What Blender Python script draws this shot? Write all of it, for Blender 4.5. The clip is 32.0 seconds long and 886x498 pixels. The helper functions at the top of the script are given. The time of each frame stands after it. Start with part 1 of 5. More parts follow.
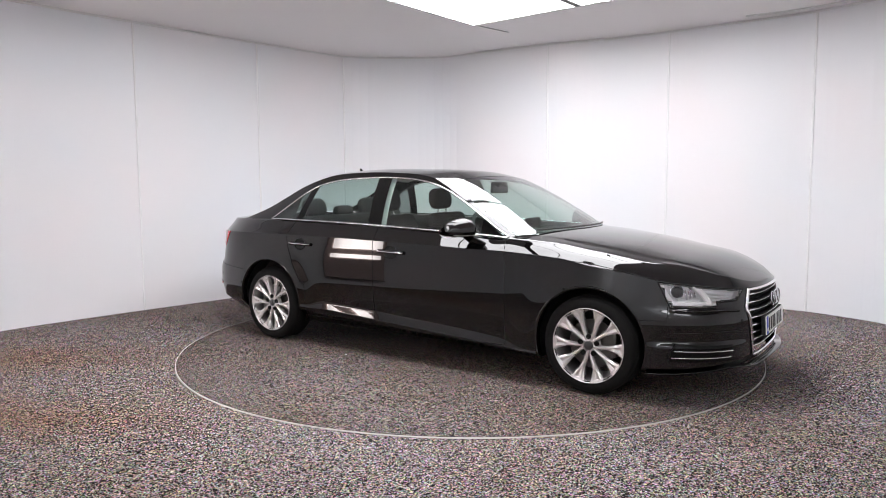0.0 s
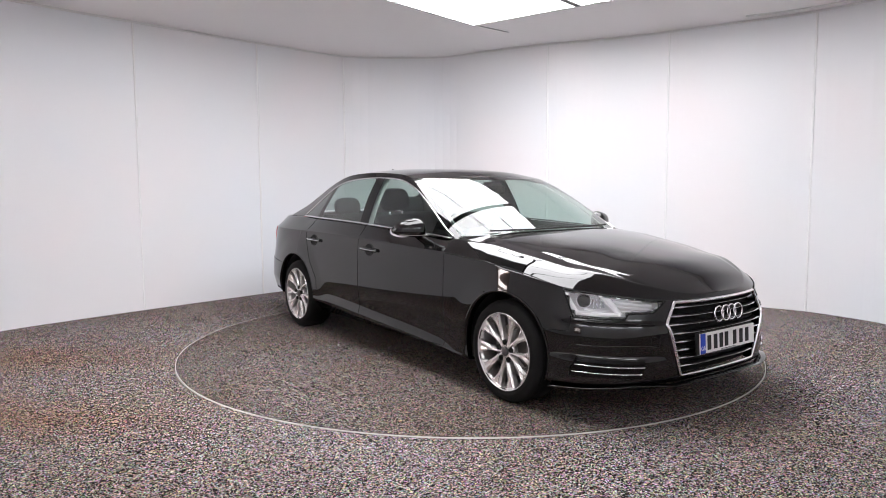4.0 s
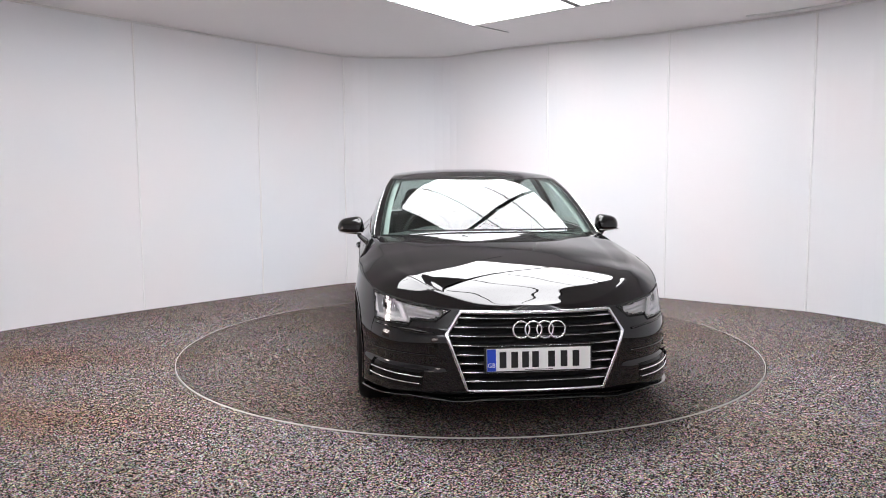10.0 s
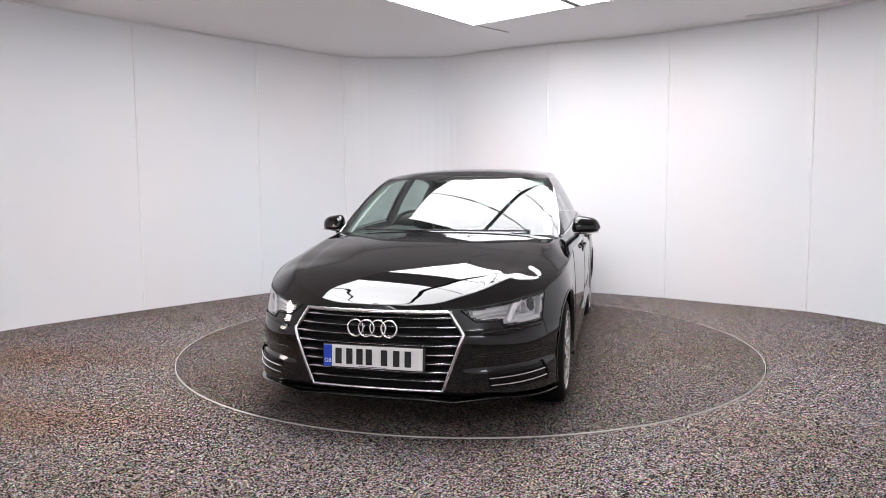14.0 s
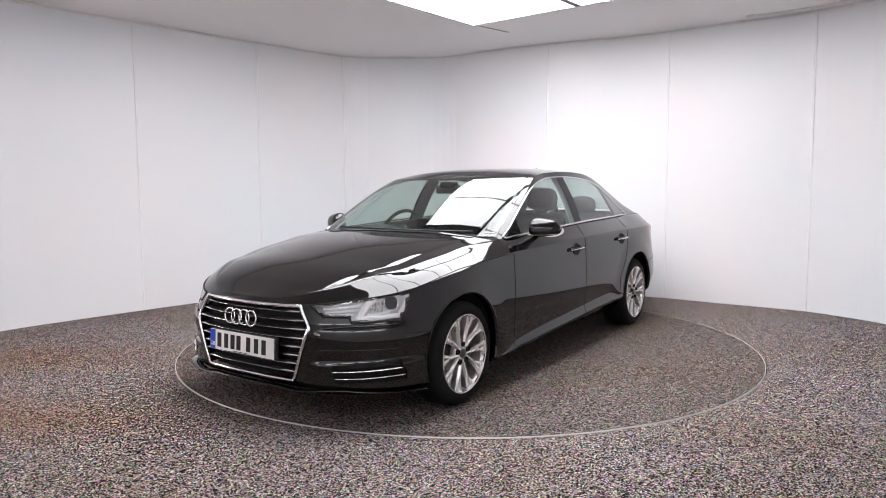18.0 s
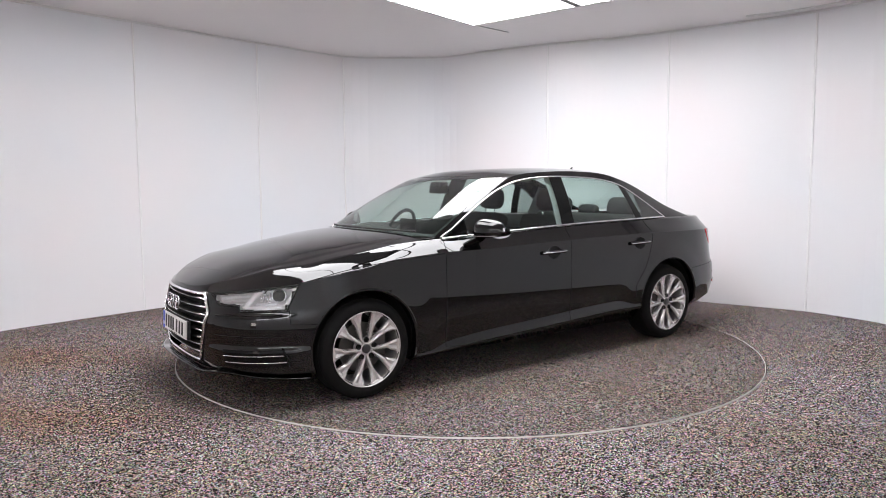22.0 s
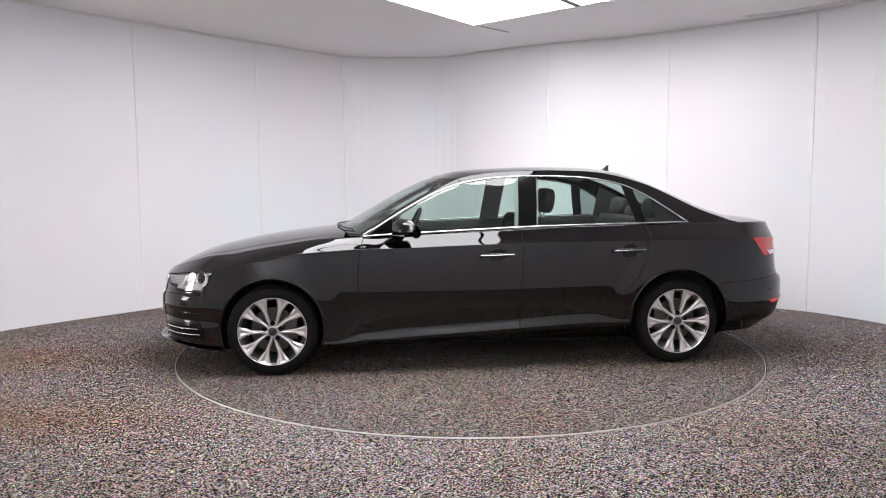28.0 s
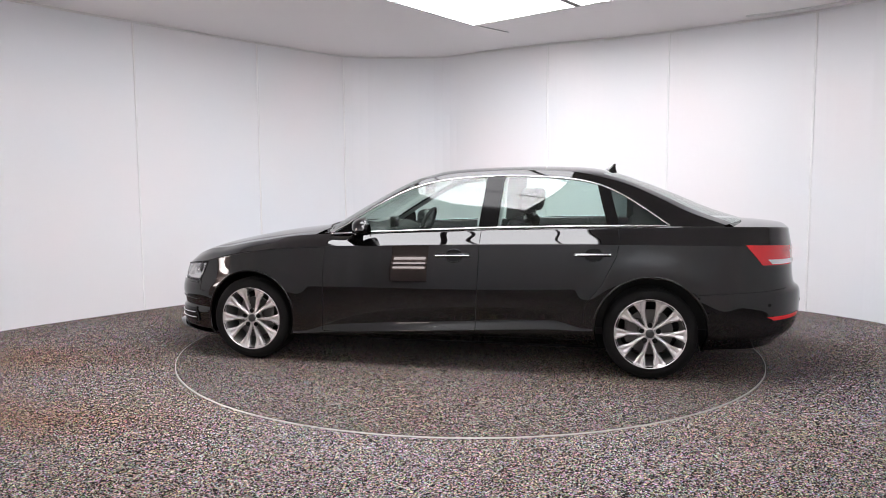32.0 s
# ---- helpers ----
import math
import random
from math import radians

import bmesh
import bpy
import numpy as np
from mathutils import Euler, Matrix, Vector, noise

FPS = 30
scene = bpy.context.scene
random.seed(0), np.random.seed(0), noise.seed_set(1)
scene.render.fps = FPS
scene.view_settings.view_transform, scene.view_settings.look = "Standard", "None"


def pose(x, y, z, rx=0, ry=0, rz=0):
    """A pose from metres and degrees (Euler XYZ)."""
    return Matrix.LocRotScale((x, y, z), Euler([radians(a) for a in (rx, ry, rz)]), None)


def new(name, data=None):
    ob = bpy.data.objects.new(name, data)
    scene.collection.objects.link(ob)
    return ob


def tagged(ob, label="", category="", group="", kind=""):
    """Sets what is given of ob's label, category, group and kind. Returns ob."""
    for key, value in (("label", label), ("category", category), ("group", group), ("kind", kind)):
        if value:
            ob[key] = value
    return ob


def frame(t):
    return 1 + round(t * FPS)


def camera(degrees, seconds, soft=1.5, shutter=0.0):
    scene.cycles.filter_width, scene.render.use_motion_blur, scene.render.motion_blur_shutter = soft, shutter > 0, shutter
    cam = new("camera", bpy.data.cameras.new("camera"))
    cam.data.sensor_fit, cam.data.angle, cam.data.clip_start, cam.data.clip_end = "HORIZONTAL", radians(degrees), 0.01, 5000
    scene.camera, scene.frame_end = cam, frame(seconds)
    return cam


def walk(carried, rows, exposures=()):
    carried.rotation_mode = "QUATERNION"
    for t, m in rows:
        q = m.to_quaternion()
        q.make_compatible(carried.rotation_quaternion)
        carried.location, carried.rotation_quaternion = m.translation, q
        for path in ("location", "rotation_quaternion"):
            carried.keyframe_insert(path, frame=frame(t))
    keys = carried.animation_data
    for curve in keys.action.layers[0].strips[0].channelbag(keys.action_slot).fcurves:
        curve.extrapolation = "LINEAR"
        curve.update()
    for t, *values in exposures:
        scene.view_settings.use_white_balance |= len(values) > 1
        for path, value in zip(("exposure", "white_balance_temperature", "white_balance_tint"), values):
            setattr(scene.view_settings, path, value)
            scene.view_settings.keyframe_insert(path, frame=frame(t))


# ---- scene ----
# The lens and the still camera, on a stand before the turntable
cam = camera(64.54, 32.0, soft=0.95)
EYE = pose(0, 0, 1.2692, 90 - 5.151, 0, 0) @ pose(0, 0, 0, 0, 0, -0.304)
walk(cam, [(0.0, EYE), (32.0, EYE)])

# ---- light ----
world = bpy.data.worlds.new("world")
world.use_nodes = True
world.node_tree.nodes["Background"].inputs[0].default_value = (0.8, 0.85, 0.9, 1)
world.node_tree.nodes["Background"].inputs[1].default_value = 0.02
scene.world = world
scene.view_settings.exposure = 0.0

CENTRE = Vector((0.188, 5.672, 0.0))      # the turntable's axle
RADIUS = 2.237
CEILING = 2.93


# ---- materials ----
def material(name, color=(0.8, 0.8, 0.8), rough=0.5, metal=0.0, coat=0.0, **more):
    m = bpy.data.materials.new(name)
    m.use_nodes = True
    b = m.node_tree.nodes["Principled BSDF"]
    b.inputs["Base Color"].default_value = (*color, 1)
    b.inputs["Roughness"].default_value = rough
    b.inputs["Metallic"].default_value = metal
    b.inputs["Coat Weight"].default_value = coat
    b.inputs["Coat Roughness"].default_value = 0.02
    for key, value in more.items():
        b.inputs[key.replace("_", " ")].default_value = value
    return m


def nodes_of(m):
    t = m.node_tree
    return t.nodes, t.links, t.nodes["Principled BSDF"]


def ramp_on(m, scale, stops, detail=2.0, target="Base Color", kind="ShaderNodeTexNoise", coord="Object"):
    """Drives an input by a noise through a ramp; returns the texture node."""
    n, l, b = nodes_of(m)
    tc = n.new("ShaderNodeTexCoord")
    tex = n.new(kind)
    tex.inputs["Scale"].default_value = scale
    if "Detail" in tex.inputs:
        tex.inputs["Detail"].default_value = detail
    r = n.new("ShaderNodeValToRGB")
    while len(r.color_ramp.elements) < len(stops):
        r.color_ramp.elements.new(0.5)
    for e, (p, c) in zip(r.color_ramp.elements, stops):
        e.position, e.color = p, (*c, 1)
    l.new(tc.outputs[coord], tex.inputs["Vector"])
    l.new(tex.outputs[0], r.inputs[0])
    l.new(r.outputs[0], b.inputs[target])
    return tex, r


def bump_on(m, scale, strength, distance=0.002, detail=3.0):
    n, l, b = nodes_of(m)
    tc = n.new("ShaderNodeTexCoord")
    tex = n.new("ShaderNodeTexNoise")
    tex.inputs["Scale"].default_value, tex.inputs["Detail"].default_value = scale, detail
    bump = n.new("ShaderNodeBump")
    bump.inputs["Strength"].default_value, bump.inputs["Distance"].default_value = strength, distance
    l.new(tc.outputs["Object"], tex.inputs["Vector"])
    l.new(tex.outputs[0], bump.inputs["Height"])
    l.new(bump.outputs[0], b.inputs["Normal"])


def glow(name, color, strength):
    m = bpy.data.materials.new(name)
    m.use_nodes = True
    b = m.node_tree.nodes["Principled BSDF"]
    b.inputs["Base Color"].default_value = (0.8, 0.8, 0.8, 1)
    b.inputs["Emission Color"].default_value = (*color, 1)
    b.inputs["Emission Strength"].default_value = strength
    return m


def glass(name, color, rough=0.0, clear=0.85):
    """Thin sheet glass: a mirror by its gloss over a tinted, see-through sheet."""
    m = bpy.data.materials.new(name)
    m.use_nodes = True
    n, l = m.node_tree.nodes, m.node_tree.links
    n.remove(n["Principled BSDF"])
    out = n["Material Output"]
    see = n.new("ShaderNodeBsdfTransparent")
    see.inputs[0].default_value = (*color, 1)
    gloss = n.new("ShaderNodeBsdfGlossy")
    gloss.inputs["Roughness"].default_value = rough
    face = n.new("ShaderNodeLayerWeight")
    face.inputs["Blend"].default_value = 0.5
    power = n.new("ShaderNodeMath")
    power.operation, power.inputs[1].default_value = "POWER", 4.0
    fres = n.new("ShaderNodeMath")
    fres.operation, fres.inputs[1].default_value, fres.inputs[2].default_value = "MULTIPLY_ADD", 0.90, 0.075
    l.new(face.outputs["Facing"], power.inputs[0])
    l.new(power.outputs[0], fres.inputs[0])
    mix = n.new("ShaderNodeMixShader")
    l.new(fres.outputs[0], mix.inputs[0])
    l.new(see.outputs[0], mix.inputs[1])
    l.new(gloss.outputs[0], mix.inputs[2])
    l.new(mix.outputs[0], out.inputs[0])
    return m


PAINT = material("black_paint", (0.0016, 0.0014, 0.0016), 0.25, 0.0, 1.0, Specular_IOR_Level=0.0, Coat_IOR=1.57, Coat_Roughness=0.018)
TRIM = material("gloss_black_trim", (0.005, 0.005, 0.005), 0.10, Specular_IOR_Level=0.2)
PLASTIC = material("black_plastic", (0.012, 0.012, 0.012), 0.55)
GAP = material("shadow_gap", (0.003, 0.003, 0.003), 0.9)
RUBBER = material("tyre_rubber", (0.008, 0.0075, 0.0075), 0.75, Specular_IOR_Level=0.18)
CHROME = material("bright_chrome", (0.82, 0.82, 0.84), 0.09, 1.0)
BRIGHT_TRIM = material("bright_window_trim", (0.66, 0.66, 0.67), 0.16, 1.0)
SATIN = material("satin_aluminium", (0.72, 0.71, 0.70), 0.25, 1.0)
ALLOY = material("silver_alloy", (0.80, 0.775, 0.765), 0.27, 0.72, 0.1)
BARREL = material("dull_wheel_barrel", (0.30, 0.29, 0.285), 0.42, 0.7)
DARK_METAL = material("brake_metal", (0.10, 0.095, 0.09), 0.5, 0.8)
CLOTH = material("black_cloth", (0.024, 0.022, 0.022), 0.85)
LINER = material("grey_headliner", (0.44, 0.44, 0.43), 0.9)
GLASS = glass("window_glass", (0.73, 0.845, 0.805))
QUARTER_GLASS = glass("dark_quarter_glass", (0.30, 0.36, 0.345))
LENS = glass("lamp_lens", (0.96, 0.96, 0.97))
RED = material("red_lens", (0.80, 0.012, 0.02), 0.15, 0.0, 0.6)
WHITE = material("white_wall_vinyl", (0.83, 0.825, 0.835), 0.35)
TILE_LIGHT = glow("lit_diffuser", (0.972, 0.966, 1.0), 11.3)
FRAME_WHITE = material("white_metal_frame", (0.75, 0.75, 0.75), 0.4)


def carpet(name, stops, brown, tone):
    """Cut-pile carpet in black, grey and pale flecks, with faint brown wear."""
    m = material(name, (0.12, 0.12, 0.12), 0.95, Specular_IOR_Level=0.12)
    n, l, b = nodes_of(m)
    tc = n.new("ShaderNodeTexCoord")
    cell = n.new("ShaderNodeTexVoronoi")
    cell.inputs["Scale"].default_value = 176.0
    l.new(tc.outputs["Object"], cell.inputs["Vector"])
    pick = n.new("ShaderNodeTexWhiteNoise")
    l.new(cell.outputs["Color"], pick.inputs["Vector"])
    r = n.new("ShaderNodeValToRGB")
    r.color_ramp.interpolation = "LINEAR"
    while len(r.color_ramp.elements) < len(stops):
        r.color_ramp.elements.new(0.5)
    for e, (p, c) in zip(r.color_ramp.elements, stops):
        e.position, e.color = p, (c, c * tone[0], c * tone[1], 1)
    l.new(pick.outputs[0], r.inputs[0])
    hue = n.new("ShaderNodeMix")
    hue.data_type, hue.blend_type = "RGBA", "MULTIPLY"
    hue.inputs[0].default_value = 0.62
    l.new(r.outputs[0], hue.inputs[6])
    l.new(cell.outputs["Color"], hue.inputs[7])
    wear = n.new("ShaderNodeTexNoise")
    wear.inputs["Scale"].default_value, wear.inputs["Detail"].default_value = 0.9, 4.0
    l.new(tc.outputs["Object"], wear.inputs["Vector"])
    wr = n.new("ShaderNodeValToRGB")
    wr.color_ramp.elements[0].position, wr.color_ramp.elements[0].color = 0.38, (1.06, 1.05, 1.06, 1)
    wr.color_ramp.elements[1].position, wr.color_ramp.elements[1].color = 0.66, brown
    l.new(wear.outputs[0], wr.inputs[0])
    mul = n.new("ShaderNodeMix")
    mul.data_type, mul.blend_type = "RGBA", "MULTIPLY"
    mul.inputs[0].default_value = 1.0
    l.new(hue.outputs[2], mul.inputs[6])
    l.new(wr.outputs[0], mul.inputs[7])
    # brown trodden streaks beside the turntable
    last = mul.outputs[2]
    for cx, cy, sx, sy in ((-3.2, 5.15, 0.62, 1.7), (-2.3, 3.75, 0.75, 1.9), (-3.6, 3.9, 0.8, 1.3)):
        off = n.new("ShaderNodeVectorMath")
        off.operation, off.inputs[1].default_value = "SUBTRACT", (cx, cy, 0)
        l.new(tc.outputs["Object"], off.inputs[0])
        squash = n.new("ShaderNodeVectorMath")
        squash.operation, squash.inputs[1].default_value = "MULTIPLY", (sx, sy, 0)
        l.new(off.outputs[0], squash.inputs[0])
        far = n.new("ShaderNodeVectorMath")
        far.operation = "LENGTH"
        l.new(squash.outputs[0], far.inputs[0])
        rough = n.new("ShaderNodeMath")
        rough.operation, rough.inputs[1].default_value = "MULTIPLY_ADD", 1.6
        l.new(wear.outputs[0], rough.inputs[0])
        l.new(far.outputs["Value"], rough.inputs[2])
        edge = n.new("ShaderNodeMapRange")
        edge.interpolation_type = "SMOOTHSTEP"
        edge.inputs["From Min"].default_value, edge.inputs["From Max"].default_value = 0.75, 1.95
        edge.inputs["To Min"].default_value, edge.inputs["To Max"].default_value = 1.0, 0.0
        l.new(rough.outputs[0], edge.inputs["Value"])
        dirt = n.new("ShaderNodeMix")
        dirt.data_type, dirt.blend_type = "RGBA", "MULTIPLY"
        dirt.inputs[7].default_value = (0.94, 0.76, 0.62, 1)
        l.new(edge.outputs[0], dirt.inputs[0])
        l.new(last, dirt.inputs[6])
        last = dirt.outputs[2]
    l.new(dirt.outputs[2], b.inputs["Base Color"])
    bump = n.new("ShaderNodeBump")
    bump.inputs["Strength"].default_value, bump.inputs["Distance"].default_value = 0.7, 0.004
    l.new(cell.outputs["Distance"], bump.inputs["Height"])
    l.new(bump.outputs[0], b.inputs["Normal"])
    return m


CARPET = carpet("speckled_carpet", [(0.0, 0.003), (0.44, 0.009), (0.51, 0.22), (0.80, 0.46), (1.0, 1.0)], (0.99, 0.92, 0.83, 1), (0.865, 0.85))
DECK_CARPET = carpet("trodden_carpet", [(0.0, 0.010), (0.44, 0.021), (0.55, 0.176), (0.82, 0.31), (1.0, 0.72)], (1.0, 0.91, 0.81, 1), (0.85, 0.79))
ramp_on(WHITE, 0.55, [(0.32, (0.795, 0.82, 0.855)), (0.52, (0.825, 0.82, 0.835)), (0.70, (0.86, 0.81, 0.82))], 3.0)
bump_on(WHITE, 6.0, 0.05, 0.004, 2.0)


# ---- building helpers ----
def mesh_from(name, verts, faces, mats=(), smooth=True):
    me = bpy.data.meshes.new(name)
    me.from_pydata([tuple(v) for v in verts], [], faces)
    for m in mats:
        me.materials.append(m)
    if smooth:
        me.polygons.foreach_set("use_smooth", [True] * len(me.polygons))
    me.update()
    return me


def link(name, me, parent=None, label="", m=None):
    ob = new(name, me)
    if m is not None:
        ob.matrix_basis = m
    if parent is not None:
        ob.parent = parent
    if label:
        ob["label"] = label
    return ob


def part(name, bm, mat, parent, label="", m=None, smooth=False):
    me = bpy.data.meshes.new(name)
    bm.to_mesh(me)
    bm.free()
    me.materials.append(mat)
    if smooth:
        me.polygons.foreach_set("use_smooth", [True] * len(me.polygons))
    return link(name, me, parent, label, m)


def piece(name, verts, faces, mat, parent, label="", smooth=True, m=None):
    return link(name, mesh_from(name, verts, faces, (mat,), smooth), parent, label, m)


def box(bm, lo, hi, bevel=0.0, seg=1):
    r = bmesh.ops.create_cube(bm, size=1)
    lo, hi = Vector(lo), Vector(hi)
    for v in r["verts"]:
        v.co = Vector((lo[i] + (v.co[i] + 0.5) * (hi[i] - lo[i]) for i in range(3)))
    if bevel:
        bmesh.ops.bevel(bm, geom=list({e for v in r["verts"] for e in v.link_edges}), offset=bevel,
                        segments=seg, profile=0.6, affect="EDGES")
    return bm


def solid(bm, thickness):
    bmesh.ops.recalc_face_normals(bm, faces=bm.faces[:])
    bmesh.ops.solidify(bm, geom=bm.faces[:], thickness=thickness)
    return bm


def grid(rows, close=False):
    """Vertices and quads from rows of points of equal length."""
    n = len(rows[0])
    verts = [p for r in rows for p in r]
    faces = []
    for i in range(len(rows) - 1):
        for j in range(n if close else n - 1):
            k = (j + 1) % n
            faces.append((i * n + j, i * n + k, (i + 1) * n + k, (i + 1) * n + j))
    return verts, faces


def revolve(profile, steps, axis="y"):
    """A ring surface from a profile of (radius, height) about the axis."""
    rows = []
    for r, h in profile:
        row = []
        for i in range(steps):
            a = 2 * math.pi * i / steps
            if axis == "y":
                row.append((r * math.cos(a), h, r * math.sin(a)))
            else:
                row.append((r * math.cos(a), r * math.sin(a), h))
        rows.append(row)
    return grid(rows, True)


def tube(path, width, height, normals=None, close=False, sides=8):
    """A rounded strip along a path: width in the surface, height along its normals."""
    n = len(path)
    path = [Vector(p) for p in path]
    rows = []
    for i, p in enumerate(path):
        a, b = path[(i - 1) % n if close else max(i - 1, 0)], path[(i + 1) % n if close else min(i + 1, n - 1)]
        t = (b - a).normalized()
        up = Vector(normals[i]) if normals else Vector((0, 0, 1))
        side = t.cross(up).normalized()
        up = side.cross(t).normalized()
        rows.append([p + side * math.cos(k * 2 * math.pi / sides) * width / 2
                     + up * math.sin(k * 2 * math.pi / sides) * height / 2 for k in range(sides)])
    if close:
        rows.append(rows[0])
    v, f = grid(rows, True)
    if not close:
        f += [tuple(range(sides)), tuple(reversed(range((n - 1) * sides, n * sides)))]
    return v, f


def curve_of(points):
    """A smooth monotone curve through (x, y) pairs; returns a function."""
    pts = sorted(points)
    x = np.array([p[0] for p in pts], float)
    y = np.array([p[1] for p in pts], float)
    h, d = np.diff(x), np.diff(y) / np.diff(x)
    m = np.zeros(len(x))
    m[0], m[-1] = d[0], d[-1]
    for i in range(1, len(x) - 1):
        if d[i - 1] * d[i] > 0:
            w1, w2 = 2 * h[i] + h[i - 1], h[i] + 2 * h[i - 1]
            m[i] = (w1 + w2) / (w1 / d[i - 1] + w2 / d[i])

    def f(q):
        q = min(max(q, x[0]), x[-1])
        i = min(int(np.searchsorted(x, q, "right")) - 1, len(x) - 2)
        t = (q - x[i]) / h[i]
        return float((1 + 2 * t) * (1 - t) ** 2 * y[i] + t * (1 - t) ** 2 * h[i] * m[i]
                     + t * t * (3 - 2 * t) * y[i + 1] + t * t * (t - 1) * h[i] * m[i + 1])
    return f


def spline(points, sub):
    """Catmull-Rom through points, sub steps a span."""
    p = [Vector(q) for q in points]
    p = [2 * p[0] - p[1]] + p + [2 * p[-1] - p[-2]]
    out = []
    for i in range(1, len(p) - 2):
        a, b, c, d = p[i - 1:i + 3]
        for k in range(sub):
            t = k / sub
            out.append(0.5 * (2 * b + (c - a) * t + (2 * a - 5 * b + 4 * c - d) * t * t
                              + (3 * b - a - 3 * c + d) * t ** 3))
    return out + [p[-2]]


# ---- the studio ----
PLAN = [(-4.75, 3.2), (-4.62, 4.3), (-4.35, 5.3), (-3.95, 6.13), (-3.64, 6.56), (-3.10, 7.20), (-2.46, 7.92), (-1.95, 8.48),
        (-1.36, 9.08), (-1.12, 9.22), (-0.85, 9.27), (-0.25, 9.28), (0.10, 9.20), (0.50, 8.91), (1.22, 8.46), (1.81, 8.20),
        (2.45, 7.82), (3.05, 7.36), (3.58, 6.95), (3.86, 6.56), (4.02, 6.22), (4.30, 5.40), (4.50, 4.30), (4.55, 3.2)]
BACK = [(4.55, 3.2), (4.35, 1.6), (3.6, 0.1), (2.0, -0.7), (0.0, -0.9), (-2.4, -0.8), (-4.0, 0.0), (-4.7, 1.6), (-4.75, 3.2)]


def run_along(points, step):
    """Evenly spaced points along a smooth line."""
    fine = spline([(x, y, 0) for x, y in points], 24)
    out, gone, last = [fine[0]], 0.0, fine[0]
    for p in fine[1:]:
        gone += (p - last).length
        last = p
        if gone >= step:
            out.append(p)
            gone = 0.0
    if (out[-1] - fine[-1]).length > step * 0.3:
        out.append(fine[-1])
    return out


def wall_strip(name, pts, z0, z1, thick, mat, parent):
    """A curved upright slab that follows pts, outside of the room by its thickness."""
    rows_in, rows_out = [], []
    for i, p in enumerate(pts):
        a, b = pts[max(i - 1, 0)], pts[min(i + 1, len(pts) - 1)]
        t = (b - a).normalized()
        n = Vector((-t.y, t.x, 0))
        rows_in.append(p)
        rows_out.append(p + n * thick)
    rows = []
    for r_in, r_out in zip(rows_in, rows_out):
        rows.append([Vector((r_in.x, r_in.y, z0)), Vector((r_in.x, r_in.y, z1)),
                     Vector((r_out.x, r_out.y, z1)), Vector((r_out.x, r_out.y, z0))])
    v, f = grid(rows, True)
    n = len(rows)
    f += [(0, 1, 2, 3), tuple(4 * (n - 1) + k for k in (3, 2, 1, 0))]
    return piece(name, v, f, mat, parent, smooth=False)


